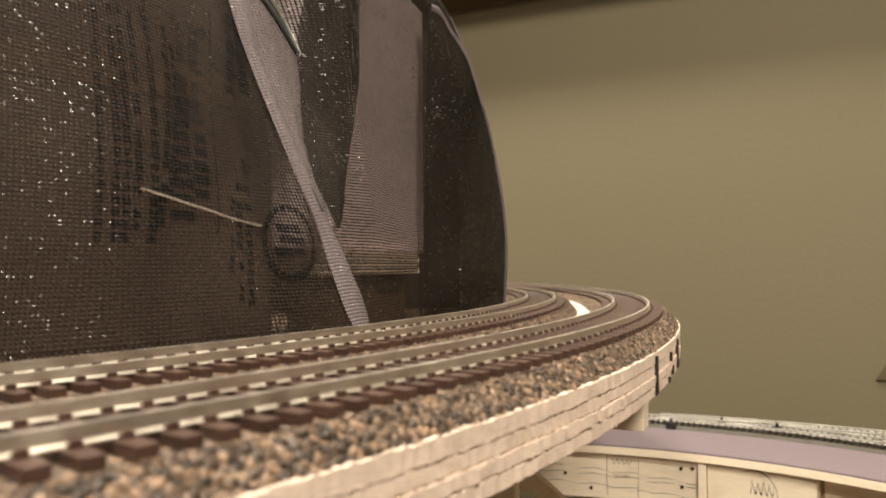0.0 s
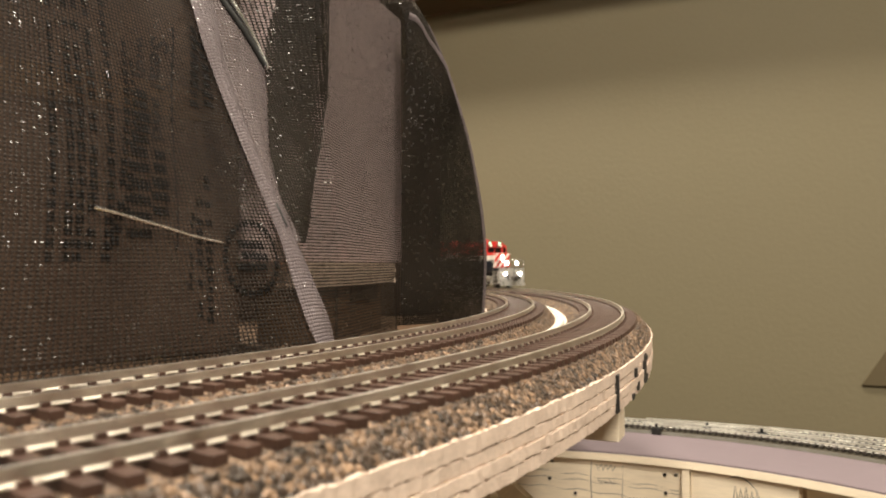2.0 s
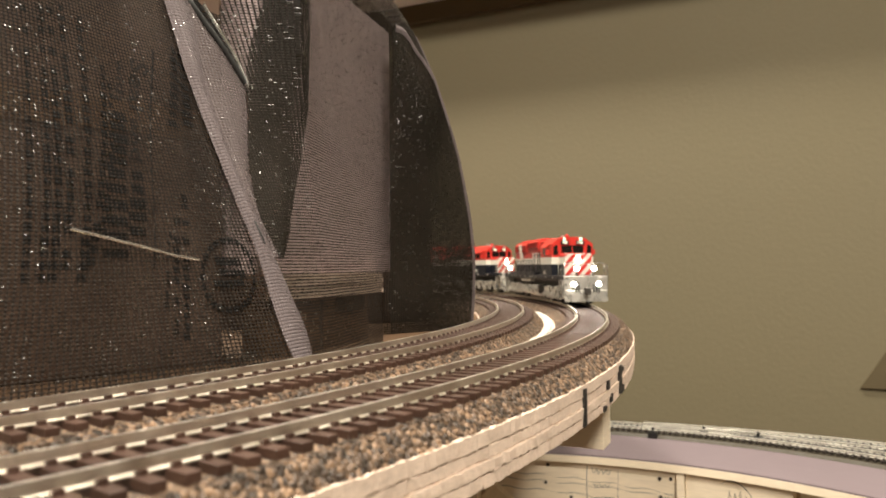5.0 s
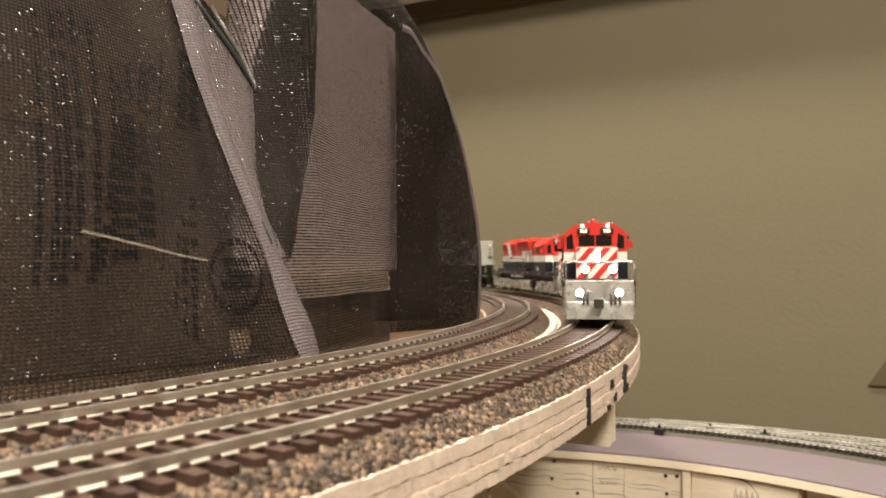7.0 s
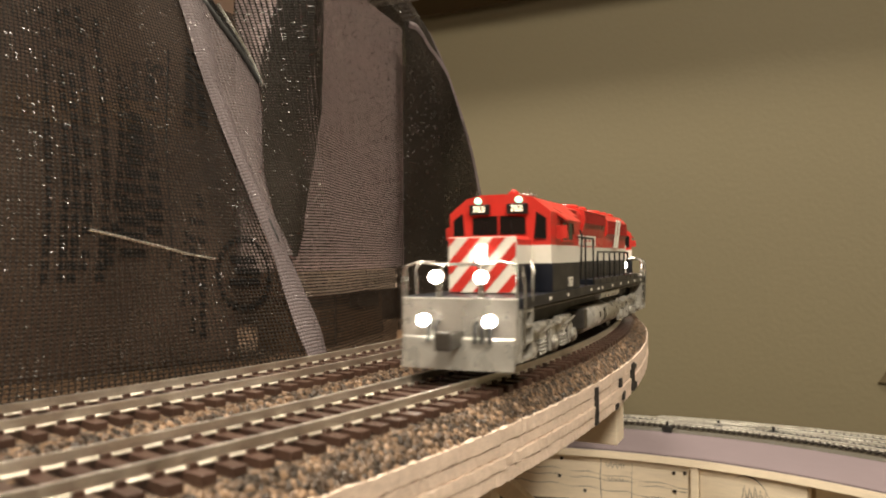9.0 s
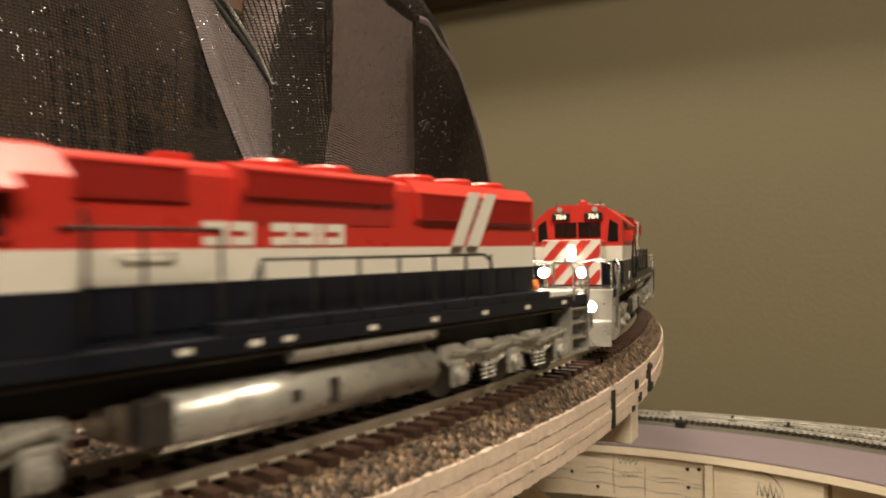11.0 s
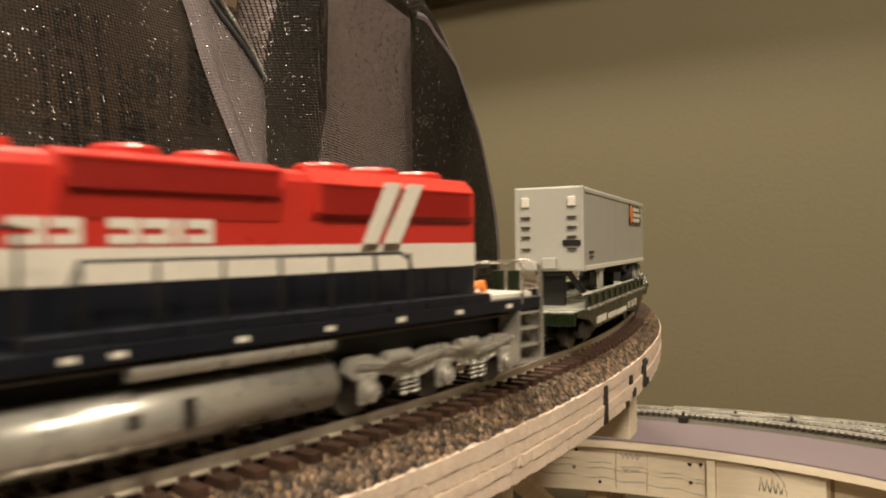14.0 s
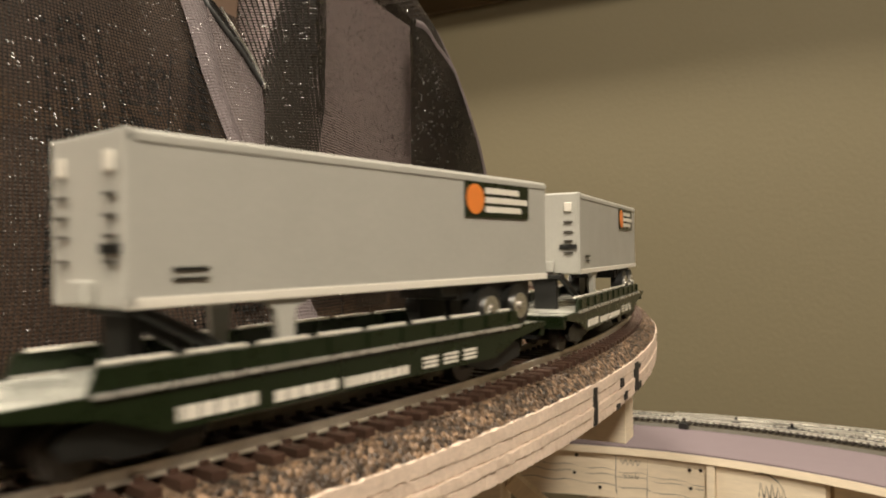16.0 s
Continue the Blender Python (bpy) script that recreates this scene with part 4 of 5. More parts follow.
def loco(lit):
    t = empty("locomotive", "red, white and navy model diesel locomotive with lit headlights", "locomotive", "locomotives")
    # frame and ends
    part("frame", boxed(-0.108, 0.107, -0.0172, 0.0172, 0.0184, 0.0214, bevel=0.0003), NAVY, t)
    part("underframe", boxed(-0.104, 0.104, -0.0100, 0.0100, 0.0120, 0.0184), BLACK, t)
    for x in (-0.093, -0.074, -0.055, -0.036, -0.017, 0.004, 0.011, 0.024, 0.058, 0.079):
        for y in (-0.0173, 0.0173):
            part("white_marking", boxed(x - 0.0011, x + 0.0011, y - 0.0001, y + 0.0001, 0.0193, 0.0203), WHITE, t)
    def ends(e, v):
        return e * v if e < 0 else v - 0.001

    for e in (-1, 1):
        b = box(bmesh.new(), min(ends(e, 0.1075), ends(e, 0.1095)), max(ends(e, 0.1075), ends(e, 0.1095)), -0.0165, 0.0165, 0.0045, 0.0212, bevel=0.0003)
        pl = part("pilot", b, SILVER, t, "silver end pilot")
        if e > 0:
            b = bmesh.new()
            for sd in (-1, 1):
                vs = [b.verts.new(q) for q in ((0.1088, 0, 0.0030), (0.1088, sd * 0.0160, 0.0030), (0.1088, sd * 0.0160, 0.0110), (0.1088, 0, 0.0110), (0.1112, 0, 0.0025), (0.1100, sd * 0.0160, 0.0025), (0.1092, sd * 0.0160, 0.0105), (0.1100, 0, 0.0105))]
                for f in ((0, 1, 2, 3), (4, 7, 6, 5), (0, 4, 5, 1), (1, 5, 6, 2), (2, 6, 7, 3), (0, 3, 7, 4)):
                    b.faces.new([vs[i] for i in f])
            bmesh.ops.recalc_face_normals(b, faces=b.faces)
            part("snow_plough", b, SILVER, pl)
        for sd in (-1, 1):
            x0, x1 = sorted((ends(e, 0.0975), ends(e, 0.1072)))
            ym, yi = sd * 0.0140, sd * 0.0108
            b = bmesh.new()
            ring = [(x0 - 0.0004, ym + sd * 0.0031), (x0 - 0.0004, yi), (x1 + 0.0003, yi), (x1 + 0.0003, ym + sd * 0.0031), (x1 - 0.0002, ym + sd * 0.0031), (x1 - 0.0002, yi + sd * 0.0006), (x0 + 0.0002, yi + sd * 0.0006), (x0 + 0.0002, ym + sd * 0.0031)]
            lo_, up_ = [b.verts.new((x, y, 0.0045)) for x, y in ring], [b.verts.new((x, y, 0.0184)) for x, y in ring]
            for i in range(8):
                b.faces.new((lo_[i], lo_[(i + 1) % 8], up_[(i + 1) % 8], up_[i]))
            b.faces.new(lo_[::-1]), b.faces.new(up_)
            bmesh.ops.recalc_face_normals(b, faces=b.faces)
            well = part("step_well", b, SILVER, t, "silver corner step well")
            for z in (0.0047, 0.0088, 0.0131, 0.0172):
                part("step", boxed(x0, x1, ym - 0.0026, ym + 0.0030, z, z + 0.0006), SILVER, well)
        b = box(bmesh.new(), min(ends(e, 0.109), ends(e, 0.1165)), max(ends(e, 0.109), ends(e, 0.1165)), -0.0016, 0.0016, 0.0085, 0.0125, bevel=0.0004)
        box(b, min(ends(e, 0.115), ends(e, 0.1185)), max(ends(e, 0.115), ends(e, 0.1185)), -0.0030, 0.0016, 0.0080, 0.0130, bevel=0.0006)
        part("coupler", b, STEEL, t)
        for y in (-0.0075, -0.0055, 0.0055, 0.0075, 0.0095):
            tube("air_hose", [(ends(e, 0.1096), y, 0.0150), (ends(e, 0.1112), y, 0.0140), (ends(e, 0.1116), y * 1.02, 0.0095)], 0.0005, BLACK, t)
        # end railing
        x = ends(e, 0.1078)
        for y in (-0.0160, -0.0055, 0.0055, 0.0160):
            tube("rail_post", [(x, y, 0.0212), (x, y, 0.0302)], 0.00038, CHROME, t)
        tube("end_handrail", [(x, -0.0160, 0.0297), (x, -0.0120, 0.0308), (x, -0.0055, 0.0301), (x, 0.0055, 0.0301), (x, 0.0120, 0.0308), (x, 0.0160, 0.0297)], 0.00042, CHROME, t, "bright metal end handrail")
        for sd in (-1, 1):
            tube("corner_handrail", [(ends(e, 0.0985), sd * 0.0172, 0.0200), (ends(e, 0.0985), sd * 0.0176, 0.0285), (ends(e, 0.0975), sd * 0.0168, 0.0306), (ends(e, 0.0915), sd * 0.0150, 0.0308)], 0.00042, CHROME, t)
            tube("corner_handrail", [(ends(e, 0.1060), sd * 0.0172, 0.0080), (ends(e, 0.1066), sd * 0.0178, 0.0240), (ends(e, 0.1070), sd * 0.0172, 0.0295)], 0.00042, CHROME, t)
    # porches
    part("deck_plate", boxed(-0.106, -0.0885, -0.0150, 0.0150, 0.0215, 0.0226), WHITE, t, "white rear deck plate")
    tube("orange_hose", [(-0.0935, 0.0040, 0.0228), (-0.0950, 0.0050, 0.0245), (-0.0975, 0.0052, 0.0248), (-0.0990, 0.0045, 0.0230)], 0.0011, ORANGE, t, "small orange hose on the deck")
    part("brake_stand", box(bmesh.new(), -0.0920, -0.0900, -0.0030, 0.0010, 0.0226, 0.0275, bevel=0.0003), BLACK, t)
    # long hood in its three colours
    lo = [(-0.0104, 0.0214), (0.0104, 0.0214), (0.0104, 0.0300), (-0.0104, 0.0300)]
    part("hood_lower", extrude(bmesh.new(), lo, -0.0880, 0.0400), NAVY, t, "navy lower hood")
    part("hood_band", extrude(bmesh.new(), [(-0.0105, 0.0300), (0.0105, 0.0300), (0.0105, 0.0356), (-0.0105, 0.0356)], -0.0881, 0.0400), WHITE, t, "white band along the hood")
    hi = [(-0.0104, 0.0356), (0.0104, 0.0356), (0.0104, 0.0478), (0.0096, 0.0494), (0.0074, 0.0504), (-0.0074, 0.0504), (-0.0096, 0.0494), (-0.0104, 0.0478)]
    b = extrude(bmesh.new(), hi, -0.0880, 0.0400)
    hood = part("hood_upper", b, RED, t, "red upper hood")
    b = extrude(bmesh.new(), [(-0.0106, 0.0400), (0.0106, 0.0400), (0.0122, 0.0462), (0.0118, 0.0496), (0.0080, 0.0509), (-0.0080, 0.0509), (-0.0118, 0.0496), (-0.0122, 0.0462)], -0.0300, 0.0100)
    part("brake_housing", b, RED, hood)
    b = extrude(bmesh.new(), [(-0.0106, 0.0405), (0.0106, 0.0405), (0.0114, 0.0420), (0.0114, 0.0478), (0.0085, 0.0509), (-0.0085, 0.0509), (-0.0114, 0.0478), (-0.0114, 0.0420)], -0.0870, -0.0370)
    part("radiator_housing", b, RED, hood)
    for x0, x1, z0, z1, y in ((0.0192, 0.0380, 0.0434, 0.0486, 0.0105), (-0.0285, 0.0085, 0.0448, 0.0490, 0.0119), (-0.0850, -0.0395, 0.0418, 0.0474, 0.0114)):
        for sd in (-1, 1):
            b = bmesh.new()
            box(b, x0, x1, sd * y - 0.0003, sd * y + 0.0003, z0, z1)
            g = part("grille", b, DARKRED, hood, "dark red side grille")
            b = bmesh.new()
            n = int((x1 - x0) / 0.0011)
            for k in range(n):
                x = x0 + (k + 0.5) * (x1 - x0) / n
                box(b, x - 0.0002, x + 0.0002, sd * y - 0.0005, sd * y + 0.0005, z0, z1)
            for z in (z0, z1):
                box(b, x0 - 0.0003, x1 + 0.0003, sd * y - 0.0005, sd * y + 0.0005, z - 0.0002, z + 0.0002)
            part("slats", b, DARKRED, g)
    for x, r in ((-0.0785, 0.0062), (-0.0635, 0.0062), (-0.0485, 0.0062), (-0.0205, 0.0060), (-0.0055, 0.0060)):
        zt = 0.0509
        b = cyl(bmesh.new(), (x, 0, zt + 0.0007), "Z", r, 0.0014, 28)
        cyl(b, (x, 0, zt + 0.0017), "Z", r * 0.97, 0.0006, 28, r * 0.86)
        cyl(b, (x, 0, zt + 0.0022), "Z", r * 0.3, 0.0005, 16)
        part("roof_fan", b, RED, hood, "round red roof fan")
    part("exhaust_stack", box(bmesh.new(), 0.0130, 0.0190, -0.0022, 0.0022, 0.0504, 0.0525, bevel=0.0003), RED, hood)
    for x in (-0.081, -0.0735, -0.066, -0.0585, -0.051, -0.0435, -0.036, -0.0285, -0.021, -0.0135, -0.006, 0.0015, 0.009, 0.0165, 0.024, 0.0315):
        for y in (-0.01055, 0.01055):
            part("hood_door", boxed(x - 0.0034, x + 0.0034, y - 0.0002, y + 0.0002, 0.0226, 0.0297), NAVY, t)
    for x in (-0.0805, -0.0690, -0.0575, -0.0460, -0.0345, -0.0230, -0.0115, 0.0, 0.0115):
        for y in (-0.0140, 0.0140):
            part("equipment_box", boxed(x - 0.0055, x + 0.0055, y - 0.0030, y + 0.0030, 0.0214, 0.0234, bevel=0.0002), NAVY, t)
    # slanted white stripes and plain lettering blocks
    for sd in (-1, 1):
        for top0, top1, low0, low1 in ((-0.0565, -0.0613, -0.0494, -0.0537), (-0.0633, -0.0682, -0.0554, -0.0604)):
            y = sd * 0.01185
            stripe_mesh = side_plate(bmesh.new(), [(top0, 0.0488), (top1, 0.0488), (low1, 0.0357), (low0, 0.0357)], y - 0.00012, 0.00024)
            part("white_stripe", stripe_mesh, WHITE, hood)
        for x0, x1 in ((0.0113, 0.0163), (0.0061, 0.0106), (-0.0028, 0.0022), (-0.0083, -0.0033), (-0.0103, -0.0088), (-0.0159, -0.0110)):
            b = bmesh.new()
            y0, y1 = sd * 0.01055 - 0.00012, sd * 0.01055 + 0.00012
            box(b, x0, x1, y0, y1, 0.0386, 0.0402)
            box(b, x0, x1, y0, y1, 0.0361, 0.0376)
            box(b, x0, x0 + 0.0014, y0, y1, 0.0376, 0.0386)
            part("lettering_bar", b, WHITE, hood)
    # cab
    cab = part("cab_base", boxed(0.0398, 0.0750, -0.0168, 0.0168, 0.0214, 0.0300, bevel=0.0002), NAVY, t, "navy cab base")
    part("cab_band", boxed(0.0398, 0.0750, -0.0165, 0.0165, 0.0300, 0.0355), WHITE, cab)
    sec = [(-0.0164, 0.0355), (0.0164, 0.0355), (0.0164, 0.0456), (0.0108, 0.0500), (0.0060, 0.0512), (-0.0060, 0.0512), (-0.0108, 0.0500), (-0.0164, 0.0456)]
    part("cab_body", extrude(bmesh.new(), sec, 0.0399, 0.0749), RED, cab, "red cab body")
    for sd in (-1, 1):
        y = sd * 0.0165
        part("side_window", boxed(0.0486, 0.0622, y - 0.0002, y + 0.0002, 0.0372, 0.0427), GLASS, cab)
        b = bmesh.new()
        for x0, x1, z0, z1 in ((0.0480, 0.0628, 0.0427, 0.0433), (0.0480, 0.0628, 0.0366, 0.0372), (0.0480, 0.0486, 0.0366, 0.0433), (0.0622, 0.0628, 0.0366, 0.0433), (0.0551, 0.0557, 0.0372, 0.0427)):
            box(b, x0, x1, y - 0.0004, y + 0.0004, z0, z1)
        part("window_frame", b, RED, cab)
        b = bmesh.new()
        vs = [b.verts.new(q) for q in ((0.0476, sd * 0.0164, 0.0456), (0.0672, sd * 0.0164, 0.0456), (0.0672, sd * 0.0192, 0.0434), (0.0476, sd * 0.0192, 0.0434), (0.0476, sd * 0.0164, 0.0450), (0.0672, sd * 0.0164, 0.0450), (0.0672, sd * 0.0192, 0.0429), (0.0476, sd * 0.0192, 0.0429))]
        for f in ((0, 1, 2, 3), (4, 7, 6, 5), (0, 4, 5, 1), (1, 5, 6, 2), (2, 6, 7, 3), (3, 7, 4, 0)):
            b.faces.new([vs[i] for i in f])
        bmesh.ops.recalc_face_normals(b, faces=b.faces)
        part("sunshade", b, RED, cab)
        part("front_window", front_plate(bmesh.new(), [(sd * 0.0004, 0.0388), (sd * 0.0086, 0.0388), (sd * 0.0086, 0.0440), (sd * 0.0004, 0.0446)], 0.0749), GLASS, cab)
        part("door_window", front_plate(bmesh.new(), [(sd * 0.0112, 0.0374), (sd * 0.0150, 0.0374), (sd * 0.0150, 0.0436), (sd * 0.0120, 0.0456)], 0.0749), GLASS, cab)
        part("number_board", boxed(0.0749, 0.0761, min(sd * 0.0028, sd * 0.0094), max(sd * 0.0028, sd * 0.0094), 0.0450, 0.0482, bevel=0.0002), BLACK, cab)
        b = cyl(bmesh.new(), (0.0753, sd * 0.0066, 0.0494), "X", 0.0010, 0.0014, 12)
        part("class_light", b, LAMPG if lit else LENS, cab, "small lit greenish marker light" if lit else "small unlit marker light")
        tube("wiper", [(0.0757, sd * 0.0046, 0.0390), (0.0757, sd * 0.0040, 0.0430)], 0.0001, BLACK, cab)
        b = box(bmesh.new(), 0.0690, 0.0696, min(sd * 0.0166, sd * 0.0200), max(sd * 0.0166, sd * 0.0200), 0.0375, 0.0415)
        part("mirror", b, RED, cab)
        tube("cab_handrail", [(0.0388, sd * 0.0168, 0.0240), (0.0388, sd * 0.0174, 0.0390), (0.0388, sd * 0.0168, 0.0410)], 0.00035, BLACK, cab)
    b = cyl(bmesh.new(), (0.0600, 0, 0.0521), "Z", 0.0018, 0.0020, 14)
    cyl(b, (0.0600, 0, 0.0535), "Z", 0.0014, 0.0010, 14, 0.0006)
    part("beacon", b, RED, cab)
    for y in (-0.0020, 0.0, 0.0020):
        b = cyl(bmesh.new(), (0.0520, y, 0.0522), "X", 0.0004, 0.0060, 10, 0.0011)
        part("horn", b, SILVER, cab)
    part("antenna_plate", box(bmesh.new(), 0.0660, 0.0710, 0.0040, 0.0095, 0.0506, 0.0515, bevel=0.0002), SILVER, cab)
    for y in (-0.0085, 0.0085):
        b = cyl(bmesh.new(), (0.0715, y, 0.0514), "Z", 0.0003, 0.0026, 8)
        part("antenna", b, CHROME, cab)
    # short nose
    nose = part("nose_lower", boxed(0.0751, 0.0894, -0.0104, 0.0104, 0.0214, 0.0300, bevel=0.0002), NAVY, t, "navy nose side")
    part("nose_band", boxed(0.0751, 0.0894, -0.0105, 0.0105, 0.0300, 0.0354), WHITE, nose)
    part("nose_top", extrude(bmesh.new(), [(-0.0104, 0.0354), (0.0104, 0.0354), (0.0104, 0.0370), (0.0094, 0.0381), (-0.0094, 0.0381), (-0.0104, 0.0370)], 0.0751, 0.0895), RED, nose)
    part("nose_front", boxed(0.0894, 0.0900, -0.0105, 0.0105, 0.0216, 0.0378, bevel=0.0002), WHITE, nose, "white nose front with red diagonal stripes")
    for k in range(-3, 5):
        y0 = -0.0105 + k * 0.0076
        poly = []
        z0, z1 = 0.0218, 0.0376
        slope = 0.0140
        # a slanted bar, cut off at the nose's sides
        steps = 12
        lower_, upper_ = [], []
        for q in range(steps + 1):
            z = z0 + (z1 - z0) * q / steps
            a_ = y0 + slope * q / steps
            c0, c1 = max(-0.0103, min(0.0103, a_)), max(-0.0103, min(0.0103, a_ + 0.0038))
            if c1 - c0 > 1e-5:
                lower_.append((c0, z)), upper_.append((c1, z))
        poly = lower_ + upper_[::-1]
        if len(lower_) > 2:
            part("red_stripe", front_plate(bmesh.new(), poly, 0.0900, 0.0002), RED, nose)
    for z in (0.0312, 0.0341):
        b = cyl(bmesh.new(), (0.0906, 0, z), "X", 0.0012, 0.0010, 18)
        part("headlight", b, LAMPW, nose, "lit round headlight")
    part("headlight_housing", box(bmesh.new(), 0.0898, 0.0905, -0.0019, 0.0019, 0.0294, 0.0360, bevel=0.0003), WHITE, nose)
    for y, z, x in ((-0.0065, 0.0267, 0.1076), (0.0065, 0.0267, 0.1076), (-0.0094, 0.0153, 0.1094), (0.0094, 0.0153, 0.1094)):
        b = cyl(bmesh.new(), (x - 0.0004, y, z), "X", 0.0020, 0.0016, 18)
        hs = part("ditch_light_housing", b, SILVER, t)
        b = cyl(bmesh.new(), (x + 0.0006, y, z), "X", 0.0017, 0.0008, 18)
        part("ditch_light", b, LAMPW, hs, "lit round ditch light")
    for y in (-0.0065, 0.0065):
        tube("light_bracket", [(0.1068, y, 0.0212), (0.1068, y, 0.0260)], 0.0006, CHROME, t)
    # side handrails
    for sd in (-1, 1):
        y = sd * 0.0166
        tube("side_handrail", [(0.0105, y, 0.0300), (0.0090, y, 0.0336), (-0.0560, y, 0.0336), (-0.0585, y, 0.0320), (-0.0590, y, 0.0300)], 0.00034, BLACK, t, "thin dark side handrail")
        for x in (0.0090, -0.0025, -0.0140, -0.0255, -0.0370, -0.0485, -0.0585):
            tube("stanchion", [(x, y, 0.0214), (x, y, 0.0336)], 0.00034, BLACK, t)
        tube("side_handrail", [(-0.0620, y, 0.0300), (-0.0860, y, 0.0300)], 0.00030, BLACK, t)
        tube("side_handrail", [(0.0420, y, 0.0385), (0.0170, y, 0.0385)], 0.00034, BLACK, t)
        for x in (0.0300, 0.0170):
            tube("stanchion", [(x, y, 0.0214), (x, y, 0.0385)], 0.00034, BLACK, t)
        tube("grab_iron", [(0.0310, sd * 0.0108, 0.0345), (0.0310, sd * 0.0118, 0.0350), (0.0220, sd * 0.0118, 0.0350), (0.0220, sd * 0.0108, 0.0345)], 0.0003, WHITE, t)
    for z in (0.0260, 0.0300, 0.0340, 0.0380, 0.0420, 0.0460):
        tube("grab_iron", [(-0.0880, 0.0030, z), (-0.0896, 0.0030, z), (-0.0896, 0.0080, z), (-0.0880, 0.0080, z)], 0.0002, WHITE, t)
    # fuel tank and air reservoir
    half = [(0.0105 + 0.0053 * math.sin(q * math.pi / 16), 0.0085 - 0.0052 * math.cos(q * math.pi / 16)) for q in range(17)]
    b = extrude(bmesh.new(), half + [(-y, z) for y, z in half[::-1]], -0.0392, 0.0258)
    for fc in b.faces:
        fc.smooth = len(fc.verts) == 4
    tank = part("fuel_tank", b, SILVER, t, "silver-grey fuel tank")
    for sd in (-1, 1):
        part("tank_strap", boxed(-0.0090, -0.0068, sd * 0.0157 - 0.0003, sd * 0.0157 + 0.0003, 0.0065, 0.0112), STEEL, tank)
        part("filler_cap", boxed(0.0002, 0.0022, sd * 0.0157 - 0.0003, sd * 0.0157 + 0.0003, 0.0082, 0.0102), STEEL, tank)
    for sd in (-1, 1):
        b = cyl(bmesh.new(), (-0.0180, sd * 0.0148, 0.0166), "X", 0.0016, 0.0395, 18)
        part("air_reservoir", b, SILVER, t)
        part("battery_step", boxed(0.0250, 0.0300, min(sd * 0.0110, sd * 0.0160), max(sd * 0.0110, sd * 0.0160), 0.0060, 0.0130, bevel=0.0004), STEEL, t)
        tube("sill_pipe", [(-0.0950, sd * 0.0158, 0.0176), (0.0950, sd * 0.0158, 0.0176)], 0.0004, STEEL, t)
    loco_truck(t, -0.0715), loco_truck(t, 0.0675)
    part("rear_light", box(bmesh.new(), -0.0892, -0.0881, -0.0030, 0.0030, 0.0440, 0.0462, bevel=0.0003), BLACK, t)
    return t


def numbers(t, text):
    for sd in (-1, 1):
        letters("road_number", text, 0.0026, pose(0.0762, sd * 0.0061, 0.0466) @ Matrix(((0, 0, 1, 0), (1, 0, 0, 0), (0, 1, 0, 0), (0, 0, 0, 1))), NUMB, t)
    letters("road_number", text, 0.0042, pose(0.0535, 0.0170, 0.0236, 90, 0, 180), WHITE, t)
    letters("road_number", text, 0.0042, pose(0.0535, -0.0170, 0.0236, 90, 0, 0), WHITE, t)
    return t


def flat_truck(t, xc):
    b = bmesh.new()
    for sd in (-1, 1):
        side_plate(b, [(-0.0135, 0.0062), (-0.0120, 0.0082), (-0.0050, 0.0094), (0.0050, 0.0094), (0.0120, 0.0082), (0.0135, 0.0062), (0.0120, 0.0040), (0.0070, 0.0036), (0.0035, 0.0024), (-0.0035, 0.0024), (-0.0070, 0.0036), (-0.0120, 0.0040)], sd * 0.0118 - 0.0007, 0.0014)
    box(b, -0.0028, 0.0028, -0.0110, 0.0110, 0.0055, 0.0088)
    tr = part("truck", b, BLACK, t)
    tr.location = (xc, 0, 0)
    for x in (-0.0098, 0.0098):
        wheelset(tr, x, 0.0048)


